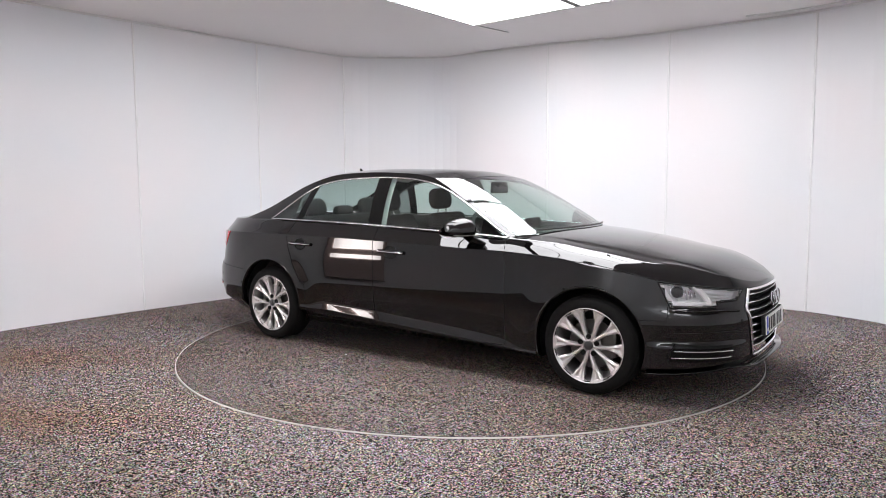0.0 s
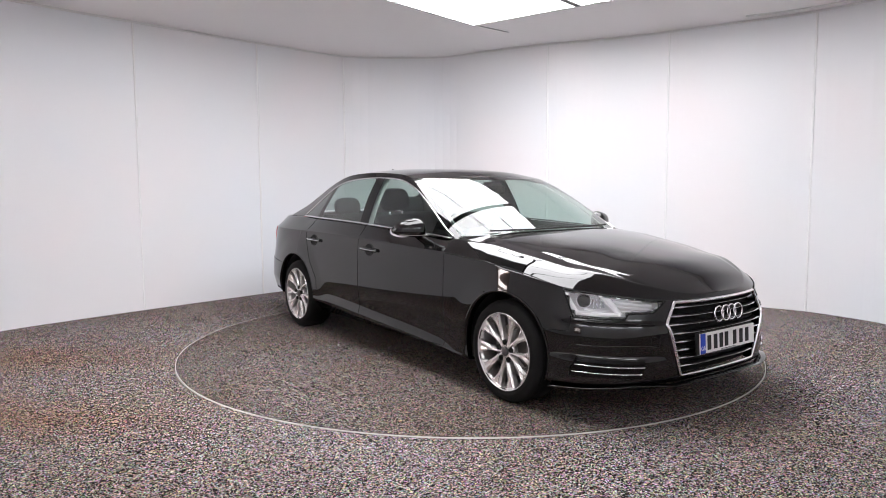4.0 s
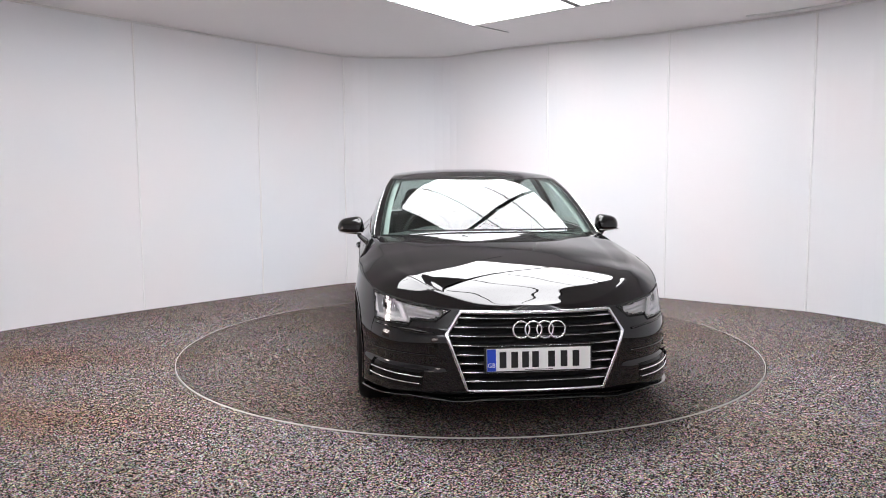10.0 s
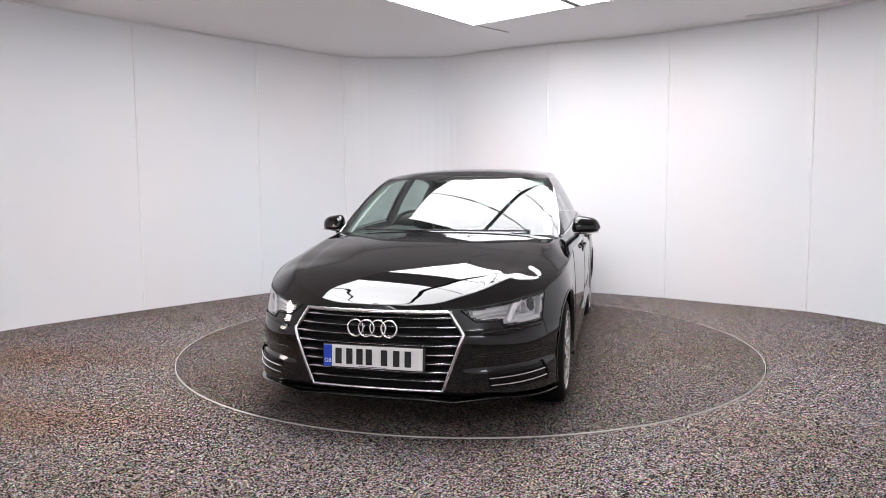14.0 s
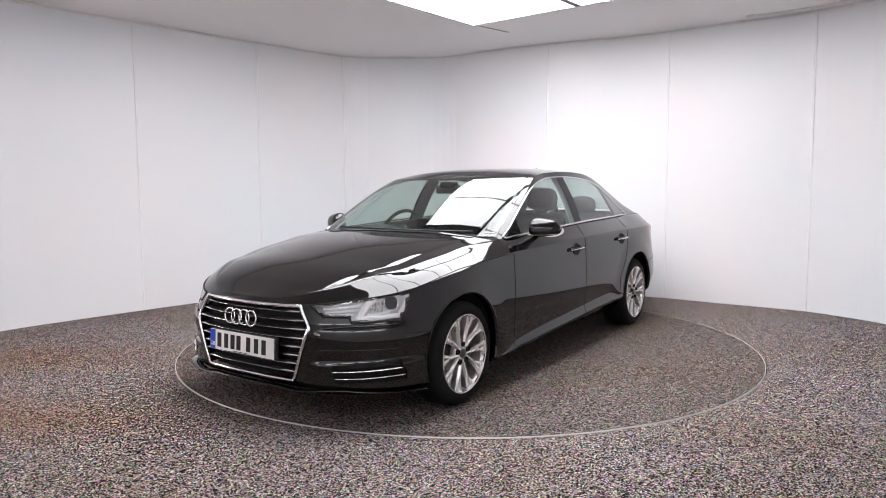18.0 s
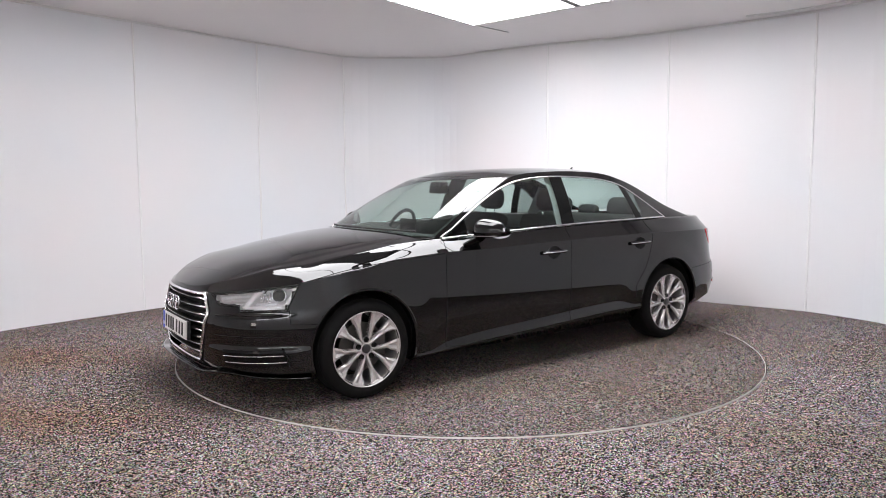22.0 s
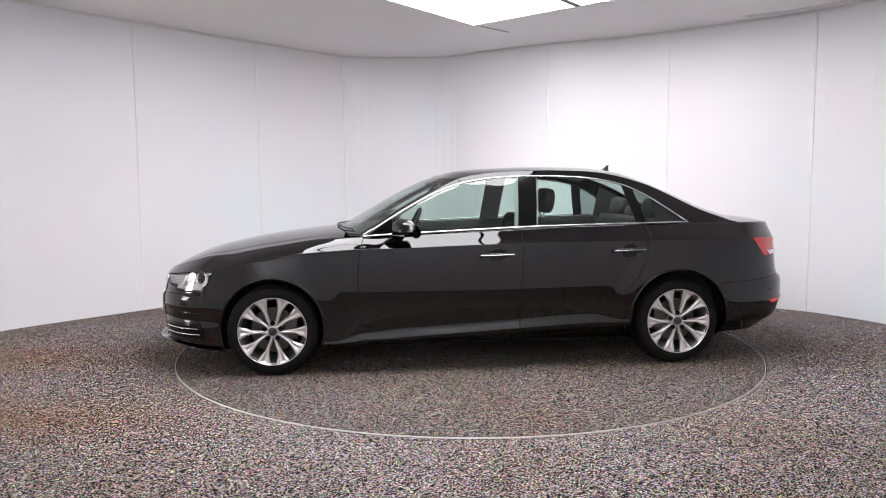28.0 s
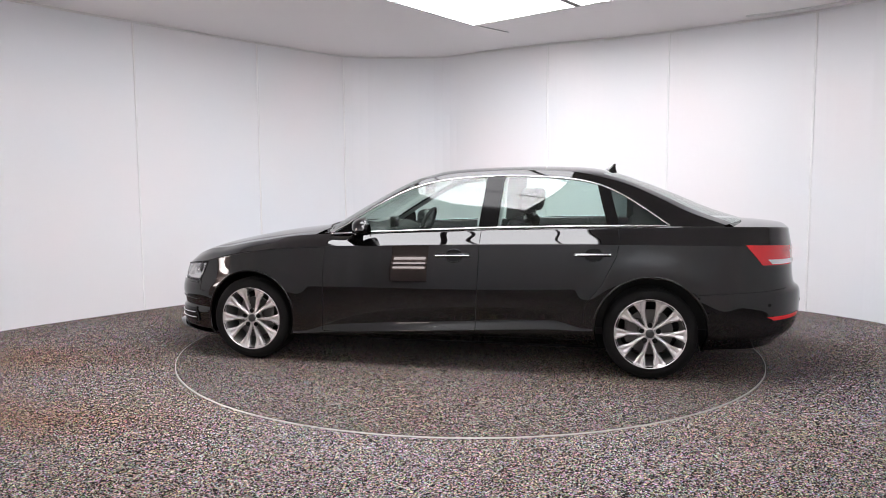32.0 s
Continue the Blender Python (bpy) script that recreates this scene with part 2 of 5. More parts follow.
def build_studio():
    # floor: one sheet under everything, with the well of the turntable in it
    bm = bmesh.new()
    seg = 96
    inner = [bm.verts.new((CENTRE.x + (RADIUS + 0.006) * math.cos(2 * math.pi * i / seg),
                           CENTRE.y + (RADIUS + 0.006) * math.sin(2 * math.pi * i / seg), 0)) for i in range(seg)]
    outer = [bm.verts.new((CENTRE.x + 8.5 * math.cos(2 * math.pi * i / seg),
                           CENTRE.y - 1.5 + 8.5 * math.sin(2 * math.pi * i / seg), 0)) for i in range(seg)]
    for i in range(seg):
        k = (i + 1) % seg
        bm.faces.new((inner[i], outer[i], outer[k], inner[k]))
    solid(bm, -0.05)
    high = max(v.co.z for v in bm.verts)
    for v in bm.verts:
        v.co.z -= high
    floor = part("floor", bm, CARPET, None)
    tagged(floor, "grey speckled carpet floor of the photo booth", "floor", kind="structure")
    # ceiling
    bm = bmesh.new()
    c = bmesh.ops.create_circle(bm, cap_ends=True, segments=64, radius=8.5)
    for v in c["verts"]:
        v.co += Vector((CENTRE.x, CENTRE.y - 1.5, CEILING))
    solid(bm, 0.06)
    low = min(v.co.z for v in bm.verts)
    for v in bm.verts:
        v.co.z += CEILING - low
    ceiling = part("ceiling", bm, CEIL_PAINT, None)
    tagged(ceiling, "smooth pale grey painted ceiling", "ceiling", kind="structure")
    # walls: vinyl sheets with a fine joint between them
    wall = new("wall_curved")
    tagged(wall, "curved white vinyl-clad booth wall with fine upright joints", "wall", kind="structure")
    fine = run_along(PLAN, 0.10)
    joints = [(-3.08, 7.23), (-2.13, 8.28), (-1.27, 9.14), (1.24, 8.45), (2.44, 7.83), (3.59, 6.94), (4.3, 5.4), (-3.95, 6.13)]
    cuts = sorted({min(range(len(fine)), key=lambda i: (fine[i] - Vector((x, y, 0))).length) for x, y in joints[:6]} | {0, len(fine) - 1})
    for a, b in zip(cuts, cuts[1:]):
        run = [p.copy() for p in fine[a:b + 1]]
        d0, d1 = (run[1] - run[0]).normalized(), (run[-2] - run[-1]).normalized()
        run[0] = run[0] + d0 * 0.0004
        run[-1] = run[-1] + d1 * 0.0004
        wall_strip("panel", run, 0.0, CEILING, 0.03, WHITE, wall)
    for i in cuts[1:-1]:
        p = fine[i]
        t = (fine[i + 1] - fine[i - 1]).normalized()
        n = Vector((t.y, -t.x, 0))
        prof = [p + t * 0.011 * math.cos(q) + n * (0.010 * math.sin(q) + 0.0005) for q in [math.pi * k / 8 for k in range(9)]]
        v, f = grid([[Vector((q.x, q.y, z)) for q in prof] for z in (0.003, CEILING - 0.025)])
        piece("joint_bead", v, f, BEAD, wall)
    back = new("wall_back")
    tagged(back, "plain white wall behind the camera", "wall", kind="structure")
    wall_strip("panel", run_along(BACK, 0.2), 0.0, CEILING, 0.03, WHITE, back)
    edge = new("trim")
    tagged(edge, "thin white trim between wall and ceiling", "trim", kind="structure")
    inset = []
    for i, p in enumerate(fine):
        a, b = fine[max(i - 1, 0)], fine[min(i + 1, len(fine) - 1)]
        t = (b - a).normalized()
        inset.append(p + Vector((t.y, -t.x, 0)) * 0.012)
    seam = [Vector((.402, 7.502, 0)), Vector((.56, 7.655, 0)), Vector((.725, 7.807, 0))]
    wall_strip("ceiling_seam", seam, CEILING - 0.004, CEILING + 0.001, 0.010, SEAM_GREY, edge)
    loose = spline([(3.00, 7.10, 0), (3.40, 6.84, 0), (3.72, 6.48, 0), (3.95, 6.05, 0), (4.15, 5.5, 0)], 6)
    wall_strip("loose_edge_strip", loose, CEILING - 0.012, CEILING - 0.001, 0.05, FRAME_WHITE, edge)
    wall_strip("ceiling_strip", inset, CEILING - 0.022, CEILING - 0.002, 0.012, FRAME_WHITE, edge)


BEAD = material("white_bead", (0.90, 0.90, 0.90), 0.25)
CEIL_PAINT = material("ceiling_paint", (0.88, 0.86, 0.865), 0.7)

# lightbox: corner seen over the car, edges along u and w
LB_CORNER = Vector((0.329, 7.449, 0))
LB_U = Vector((-0.627, -0.779, 0))
LB_W = Vector((0.779, -0.627, 0))


def build_lightbox():
    top = new("ceiling_lightbox")
    tagged(top, "large white lit ceiling lightbox in slim metal frames", "ceiling light")
    z = CEILING
    for j in range(LB_COLS):
        for i in range(LB_ROWS):
            o = LB_CORNER + LB_U * (0.593 * i) + LB_W * (1.23 * j)
            bm = bmesh.new()
            a, b, c, d = o + LB_U * 0.004, o + LB_U * 0.589, o + LB_U * 0.589 + LB_W * 1.195, o + LB_U * 0.004 + LB_W * 1.195
            lo = [bm.verts.new((p.x, p.y, z - 0.005)) for p in (a, b, c, d)]
            hi = [bm.verts.new((p.x, p.y, z - 0.002)) for p in (a, b, c, d)]
            bm.faces.new(lo)
            bm.faces.new(hi[::-1])
            for k in range(4):
                bm.faces.new((lo[k], hi[k], hi[(k + 1) % 4], lo[(k + 1) % 4]))
            bmesh.ops.recalc_face_normals(bm, faces=bm.faces[:])
            dark = (j, i) == (0, 3)
            part("diffuser", bm, UNLIT if dark else TILE_LIGHT, top, "unlit grey diffuser" if dark else "")

    def bar(p, q, w, h):
        t = (q - p).normalized()
        n = Vector((-t.y, t.x, 0)) * w / 2
        v = [p - n, q - n, q + n, p + n]
        vs = [Vector((a.x, a.y, z - h)) for a in v] + [Vector((a.x, a.y, z - 0.001)) for a in v]
        f = [(0, 1, 2, 3), (7, 6, 5, 4), (0, 4, 5, 1), (1, 5, 6, 2), (2, 6, 7, 3), (3, 7, 4, 0)]
        piece("frame_bar", vs, f, FRAME_GREY, top, smooth=False)

    wide, long = 1.23 * LB_COLS, 0.593 * LB_ROWS
    for i in range(LB_ROWS + 1):
        p = LB_CORNER + LB_U * 0.593 * i
        bar(p, p + LB_W * wide, 0.022 if 0 < i < LB_ROWS else 0.006, 0.008)
    for j in range(LB_COLS + 1):
        p = LB_CORNER + LB_W * (1.23 * j - (0.018 if j else 0.0))
        bar(p, p + LB_U * long, 0.060 if 0 < j < LB_COLS else 0.006, 0.012)


LB_COLS, LB_ROWS = 2, 6
UNLIT = material("unlit_diffuser", (0.55, 0.55, 0.55), 0.5)
FRAME_GREY = material("grey_light_frame", (0.13, 0.125, 0.12), 0.5)
SEAM_GREY = material("dark_seam", (0.10, 0.10, 0.10), 0.6)
# glow of the fill lights added over the camera
FILL_GLOW = glow("lit_fill_diffuser", (0.955, 0.965, 1.0), 10.0)
CROSS_LIGHT = glow("lit_cross_tube", (1.0, 0.88, 0.86), 9.0)
WARM_TRAY = material("warm_grey_tray", (0.55, 0.44, 0.41), 0.5)
PANEL_LIGHT = glow("lit_tube", (1.0, 0.90, 0.88), 6.3)


def fade_tube(m):
    """A tube glows most in its middle and fades to its sockets."""
    n, l, b = nodes_of(m)
    tc, sep, ramp = n.new("ShaderNodeTexCoord"), n.new("ShaderNodeSeparateXYZ"), n.new("ShaderNodeValToRGB")
    scale = n.new("ShaderNodeMath")
    scale.operation, scale.inputs[1].default_value = "MULTIPLY", 20.0
    l.new(tc.outputs["Generated"], sep.inputs[0])
    l.new(sep.outputs["Y"], ramp.inputs[0])
    ramp.color_ramp.interpolation = "EASE"
    e = ramp.color_ramp.elements
    e[0].position, e[0].color = 0.0, (0.45, 0.45, 0.45, 1)
    e[1].position, e[1].color = 1.0, (0.45, 0.45, 0.45, 1)
    for at, v in ((0.2, 0.85), (0.5, 1.0), (0.8, 0.85)):
        k = e.new(at)
        k.color = (v, v, v, 1)
    l.new(ramp.outputs[0], scale.inputs[0])
    l.new(scale.outputs[0], b.inputs["Emission Strength"])


fade_tube(PANEL_LIGHT)


def build_side_light(x, y, facing, z0, z1, width, flat=False):
    """A light panel of tubes in a shallow tray, on the wall beside the camera; flat: its tubes lie across."""
    top = new("upright_light_panel")
    tagged(top, "warm white light panel with tubes lying across" if flat else "upright light panel with three warm white tubes across", "light panel", group="side light panels")
    top.matrix_basis = pose(x, y, 0, 0, 0, facing)
    bm = box(bmesh.new(), (-.05, -width / 2 - .04, z0 - .04), (0, width / 2 + .04, z1 + .04), .008, 1)
    part("tray", bm, WARM_TRAY, top)
    for k in range(3 if flat else 0):
        zz = z1 - (z1 - z0) * (.25 + .2 * k)
        bm = box(bmesh.new(), (.002, -width / 2, zz - (z1 - z0) * .045), (.035, width / 2, zz + (z1 - z0) * .045), .012, 2)
        part("tube", bm, CROSS_LIGHT, top, "lit warm white tube")
    for k in range(0 if flat else 3):
        zz = z1 - (z1 - z0) * (.22 + .19 * k)
        bm = box(bmesh.new(), (.002, -width * .46, zz - .07), (.035, width * .46, zz + .07), .02, 2)
        part("tube", bm, PANEL_LIGHT, top, "lit warm white tube")
    for z in (z0 - .03, (z0 + z1) / 2, z1 + .01) if flat else (z0 - .03,):
        bm = box(bmesh.new(), (.0, -width / 2 - .03, z), (.045, width / 2 + .03, z + .02))
        part("clip_bar", bm, FRAME_GREY, top)


def build_fill_light(x, y):
    """An unseen two-tile fill light, added over the camera's end of the booth."""
    top = new("fill_light")
    tagged(top, "unseen fill light added on the ceiling over the camera", "ceiling light", group="ceiling lights over the camera")
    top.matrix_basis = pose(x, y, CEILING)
    part("diffuser", box(bmesh.new(), (-.60, -.30, -.022), (.60, .30, -.004)), FILL_GLOW, top, "lit diffuser of the added fill light")
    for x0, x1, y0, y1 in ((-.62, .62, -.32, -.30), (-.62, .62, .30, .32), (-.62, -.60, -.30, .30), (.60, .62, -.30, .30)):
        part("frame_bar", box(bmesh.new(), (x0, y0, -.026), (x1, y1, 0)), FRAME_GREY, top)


build_studio()
build_lightbox()
# four fill lights out of view, added to brighten back wall and near floor
build_fill_light(-2.4, -0.3)
build_fill_light(-0.9, -0.45)
build_fill_light(0.7, -0.45)
build_fill_light(2.2, -0.2)
build_side_light(-4.50, 4.35, -8, 0.25, 1.75, 0.75)
build_side_light(-3.06, -0.36, 52, 0.35, 1.55, 0.50, True)

EDGE = material("dull_aluminium", (0.50, 0.485, 0.46), 0.5, 0.4)
turntable = new("turntable")
tagged(turntable, "round carpeted turntable flush with the floor", "turntable")
v, f = revolve([(0.0, -0.03), (RADIUS - 0.004, -0.03), (RADIUS - 0.004, 0.003), (0.0, 0.003)], 128, "z")
piece("deck", v, f, DECK_CARPET, turntable, smooth=False)
v, f = revolve([(RADIUS - 0.004, -0.03), (RADIUS - 0.004, 0.0040), (RADIUS - 0.003, 0.0045), (RADIUS - 0.001, 0.0045),
                (RADIUS + 0.000, 0.004), (RADIUS + 0.000, -0.03)], 160, "z")
piece("edge_ring", v, f, EDGE, turntable, "thin aluminium edging ring")


# scraps of dark fluff on the carpet
FLUFF = material("dark_fluff", (0.012, 0.011, 0.011), 0.9)
random.seed(4)
for x, y, size in ((-2.88, 4.93, .011), (-2.04, 3.98, .008), (2.35, 3.2, .007)):
    pts = []
    for k in range(9):
        a = 2 * math.pi * k / 9
        pts.append((math.cos(a) * size * random.uniform(.6, 1.3), math.sin(a) * size * random.uniform(.35, .8)))
    v = [Vector((px, py, 0)) for px, py in pts] + [Vector((px * .5, py * .5, .005)) for px, py in pts]
    f = [(k, (k + 1) % 9, 9 + (k + 1) % 9, 9 + k) for k in range(9)] + [tuple(range(9, 18))]
    scrap = piece("fluff_scrap", v, f, FLUFF, None, m=Matrix.Translation((x, y, 0.0005)))
    tagged(scrap, "tiny dark scrap of fluff lying on the carpet", "litter", group="scraps on the carpet")


# a pale scrap that rides on the turntable
LINT = material("pale_lint", (0.75, 0.74, 0.72), 0.9)
v, f = revolve([(.0, .006), (.005, .005), (.0075, .002), (.007, .0)], 9, "z")
lint = piece("lint_scrap", [(x * 1.3, y * 0.8, z) for x, y, z in v], f, LINT, None)
tagged(lint, "tiny pale scrap of lint lying on the turntable carpet", "litter", group="scraps on the carpet")


# ---- the car: x forward, y to its left, z up from the ground between the axles ----
AXLE = 1.41
WHEEL_R = 0.302
car = new("car")
tagged(car, "glossy black four-door saloon car on the turntable", "car")

# feature lines of the body: height and half width along the car, nose and tail
Z0 = curve_of([(2.3, .188), (2.05, .172), (1.85, .15), (1.6, .145), (1.25, .165), (-1.0, .19), (-1.8, .187), (-2.05, .188), (-2.25, .207), (-2.36, .24), (-2.45, .29)])
ZA = curve_of([(2.3, .225), (1.9, .212), (1.25, .20), (.97, .212), (-.02, .262), (-.95, .305), (-1.35, .315), (-1.9, .30), (-2.2, .30), (-2.45, .355)])
ZB = curve_of([(2.3, .265), (1.9, .268), (1.25, .235), (1.0, .228), (.80, .276), (-.02, .332), (-.78, .370), (-.99, .326), (-1.35, .36), (-1.9, .40), (-2.45, .435)])
Z2 = curve_of([(2.3, .485), (1.8, .485), (1.25, .485), (0, .50), (-1.3, .53), (-2.1, .55), (-2.45, .565)])
Z3 = curve_of([(2.3, .56), (1.9, .57), (1.25, .65), (0, .70), (-1.3, .71), (-2.1, .64), (-2.45, .632)])
Z4 = curve_of([(2.3, .65), (2.15, .66), (1.95, .69), (1.81, .715), (1.6, .765), (1.46, .79), (1.24, .813), (.8, .836), (0, .862),
               (-1.0, .878), (-1.8, .880), (-2.2, .872), (-2.45, .865)])
Z5 = curve_of([(2.26, .664), (2.2, .680), (2.1, .719), (1.9, .782), (1.67, .836), (1.4, .882), (1.1, .915), (.8, .932), (.38, .941), (0, .954),
               (-.3, .966), (-.64, .975), (-1.1, .984), (-1.5, .991), (-1.9, .990), (-2.2, .984), (-2.36, .965), (-2.45, .935)])
ZC = curve_of([(2.26, .667), (2.22, .682), (2.15, .716), (2.06, .762), (1.91, .819), (1.67, .874), (1.42, .916), (1.16, .947), (0.95, .966),
               (0, 1.0), (-1.9, 1.012), (-2.1, 1.016), (-2.28, 1.004), (-2.40, .980), (-2.45, .94)])
W0 = curve_of([(1.25, .80), (-1.35, .80)])
WA = curve_of([(1.25, .905), (.9, .908), (0, .910), (-1.0, .908), (-1.35, .905)])
WB = curve_of([(1.25, .902), (1.0, .904), (.8, .892), (0, .890), (-.78, .893), (-.99, .904), (-1.35, .908)])
W2 = curve_of([(1.25, .901), (.85, .901), (0, .902), (-.95, .902), (-1.35, .903)])
W3 = curve_of([(1.25, .897), (.85, .895), (0, .8945), (-.95, .896), (-1.35, .899)])
W4 = curve_of([(1.25, .873), (.85, .879), (0, .880), (-.95, .878), (-1.35, .880)])
W5 = curve_of([(1.25, .745), (1.05, .764), (.92, .783), (.8, .797), (.4, .811), (0, .808), (-.6, .797), (-1.1, .778), (-1.35, .755)])


def swell(curve, at, by):
    """The curve raised by soft bumps, each from its neighbour on one side to that on the other."""
    def f(x):
        v = curve(x)
        for k, (c, d) in enumerate(zip(at, by)):
            lo = at[k - 1] if k else c + 0.25
            hi = at[k + 1] if k + 1 < len(at) else c - 0.4
            w = (lo - x) / (lo - c) if x >= c else (x - hi) / (c - hi)
            w = max(0.0, min(1.0, w))
            v += d * w * w * (3 - 2 * w)
        return v
    return f


# the wing: its shelf narrows and rounds over towards the lamp
Z5 = swell(Z5, [1.9, 1.67, 1.4, 1.1, .8], [0, -0.0224, -0.0204, -0.0094, -0.0074])
W5 = swell(W5, [1.25, 1.05, .88, .7], [-0.0057, 0.0075, 0.0016, -0.013])
Z4 = swell(Z4, [1.85, 1.6, 1.42, 1.2, .85], [0, -0.0077, -0.0109, 0.0058, 0.008])
W4 = swell(W4, [1.25, .85], [0.0072, -0.0007])
#         height half    nose  bow  tail   bow
LEVELS = [(Z0, W0, 2.205, 3.0, -2.37, 3.2),
          (ZA, WA, 2.236, 3.0, -2.425, 3.35),
          (ZB, WB, 2.244, 3.0, -2.428, 3.4),
          (Z2, W2, 2.270, 2.8, -2.428, 3.4),
          (Z3, W3, 2.260, 2.6, -2.384, 3.4),
          (Z4, W4, 2.242, 2.5, -2.370, 3.3),
          (Z5, W5, 2.238, 2.3, -2.370, 3.1)]
XF, XR = 1.25, -1.35
NF, NS, NR = 44, 130, 40
FLANK = 20


def level_point(k, col):
    z_of, w_of, nose, nf, tail, nr = LEVELS[k]
    if col < NF:
        a = math.pi / 2 * (col / NF)
        x = XF + (nose - XF) * abs(math.cos(a)) ** (2 / nf)
        y = w_of(XF) * abs(math.sin(a)) ** (2 / nf)
    elif col <= NF + NS:
        x = XF + (XR - XF) * (col - NF) / NS
        y = w_of(x)
    else:
        a = math.pi / 2 * ((col - NF - NS) / NR)
        x = XR + (tail - XR) * abs(math.sin(a)) ** (2 / nr)
        y = w_of(XR) * abs(math.cos(a)) ** (2 / nr)
    return Vector((x, y, z_of(x)))


def hollow_at(x):
    return float(np.interp(x, [.6, .9, 1.2, 1.5, 1.8, 2.1], [0.041, -0.34, -0.256, -0.249, -0.327, 0]))


CREASE_Y = curve_of([(2.2, 0.404), (2.05, 0.471), (1.78, 0.572), (1.62, 0.595), (1.45, 0.61), (1.0, 0.635)])


def body_column(col):
    """Points of one half section, from the sill up to the middle of bonnet or boot lid."""
    p = [level_point(k, col) for k in range(7)]
    out = [p[0].lerp(p[1], t / 4) for t in range(4)]
    out += [p[1].lerp(p[2], t / 4) for t in range(4)]
    out += spline(p[2:6], FLANK)[:-1]
    out.append(out[-1].lerp(p[5], 0.75))
    # the shoulder: a shelf that rises to the windows and rounds over along the wing
    mid = (p[5] + p[6]) / 2 - Vector((0, 0.6, 0.8)) * hollow_at(p[6].x) * (p[5] - p[6]).length_squared
    upper = spline([p[5], mid, p[6]], 5)
    out += [upper[0], upper[0].lerp(upper[1], 0.25)] + upper[1:]
    x, y5, z5 = p[6]
    zc = ZC(x) - 0.0021 * max(0, min(1, (x - 0.95) / 0.2)) * max(0, min(1, (2.1 - x) / 0.3))
    crease = 0.0041 * max(0.0, min(1.0, (x - 0.95) / 0.25)) * max(0.0, min(1.0, (2.20 - x) / 0.15))
    yc = CREASE_Y(x)
    for i in range(1, 45):
        t = i / 44
        y = y5 * (1 - t)
        step = max(0.0, min(1.0, (y - yc) / 0.0475 + 0.5))
        out.append(Vector((x, y, z5 + (zc - z5) * (1 - (1 - t) ** (2.0 if x < 0 else 2.19)) - crease * step * step * (3 - 2 * step) * (1 - step * max(0, (y - yc) / max(0.05, y5 - yc))))))
    return out


columns = [body_column(c) for c in range(NF + NS + NR + 1)]
ROWS = len(columns[0])
ROW_SHOULDER = 8 + 3 * FLANK + 1
ROW_BELT = ROW_SHOULDER + 11
ARCHES = [(AXLE, 0.315, 0.343), (-AXLE, 0.315, 0.357)]
for column in columns:
    for row, p in enumerate(column):
        # wings flare out softly to the wheel arches
        if 3 < row < ROW_SHOULDER and p.y > 0.6:
            for ax, az, ar in ARCHES:
                over = max(0.0, (p.z - az) / max(0.1, math.hypot(p.x - ax, p.z - az))) ** 1.3
                reach, fade = (0.1679, 0.2342) if ax > 0 else (0.190, 0.175)
                g = max(0.0, min(1.0, (ar + reach - math.hypot(p.x - ax, p.z - az)) / fade))
                p.y += (0.0142 if ax > 0 else 0.011) * (0.35 + 0.65 * over) * g * g * (3 - 2 * g) * max(0.0, min(1.0, (p.z - 0.24) / 0.2))
for column in columns:
    for row, p in enumerate(column):
        # a scoop under the lamps: the bumper tucks in towards a narrow shelf above the intakes
        if p.x > 1.72 and 0.345 < p.z < 0.455 and row < ROW_SHOULDER:
            deep = 0.017 * min(1.0, max(0.0, (p.x - 1.74) / 0.12)) * min(1.0, max(0.0, (p.y - 0.40) / 0.16))
            deep *= (0.455 - p.z) / 0.093 if p.z > 0.362 else (p.z - 0.345) / 0.017
            d = Vector((p.x - 1.25, p.y, 0)).normalized()
            p.x, p.y = p.x - d.x * deep, p.y - d.y * deep
        # the rear bumper tucks in under its lower edge
        if p.x < -1.72 and p.z < 0.42 and row < ROW_SHOULDER:
            deep = 0.20 * (0.42 - p.z) * min(1.0, (-1.72 - p.x) / 0.15)
            d = Vector((p.x + 1.35, p.y, 0)).normalized()
            p.x, p.y = p.x - d.x * deep, p.y - d.y * deep
body_v, body_f = grid(columns)
half = len(body_v)
body_v = body_v + [Vector((p.x, -p.y, p.z)) for p in body_v]
body_f = [(a, b, c, d) for a, b, c, d in body_f] + [tuple(half + i for i in reversed(q)) for q in body_f]
body_f = [tuple(reversed(q)) for q in body_f]

from mathutils.bvhtree import BVHTree
HULL = BVHTree.FromPolygons(body_v, body_f)


def meet(p, d):
    """The nearest hit of the skin from p along d; small shifts keep it from slipping through a seam."""
    best = None
    for k in (0.0, 0.0007, -0.0007, 0.0013):
        o = p + Vector((k * d.y, -k * d.x, k * 0.7))
        q, n, _, far = HULL.ray_cast(o, d)
        if q is not None and (best is None or far < best[2] - 0.01):
            best = (q, n, far)
    return (best[0], best[1]) if best else (None, None)


def on_side(x, z, side=1, off=0.0):
    """The body's skin at (x, z), seen square from a side."""
    p, n = meet(Vector((x, 3 * side, z)), Vector((0, -side, 0)))
    return (p + n * off, n) if p is not None else (None, None)


def on_front(y, z, off=0.0, way=-1):
    p, n = meet(Vector((-4 * way, y, z)), Vector((way, 0, 0)))
    return (p + n * off, n) if p is not None else (None, None)


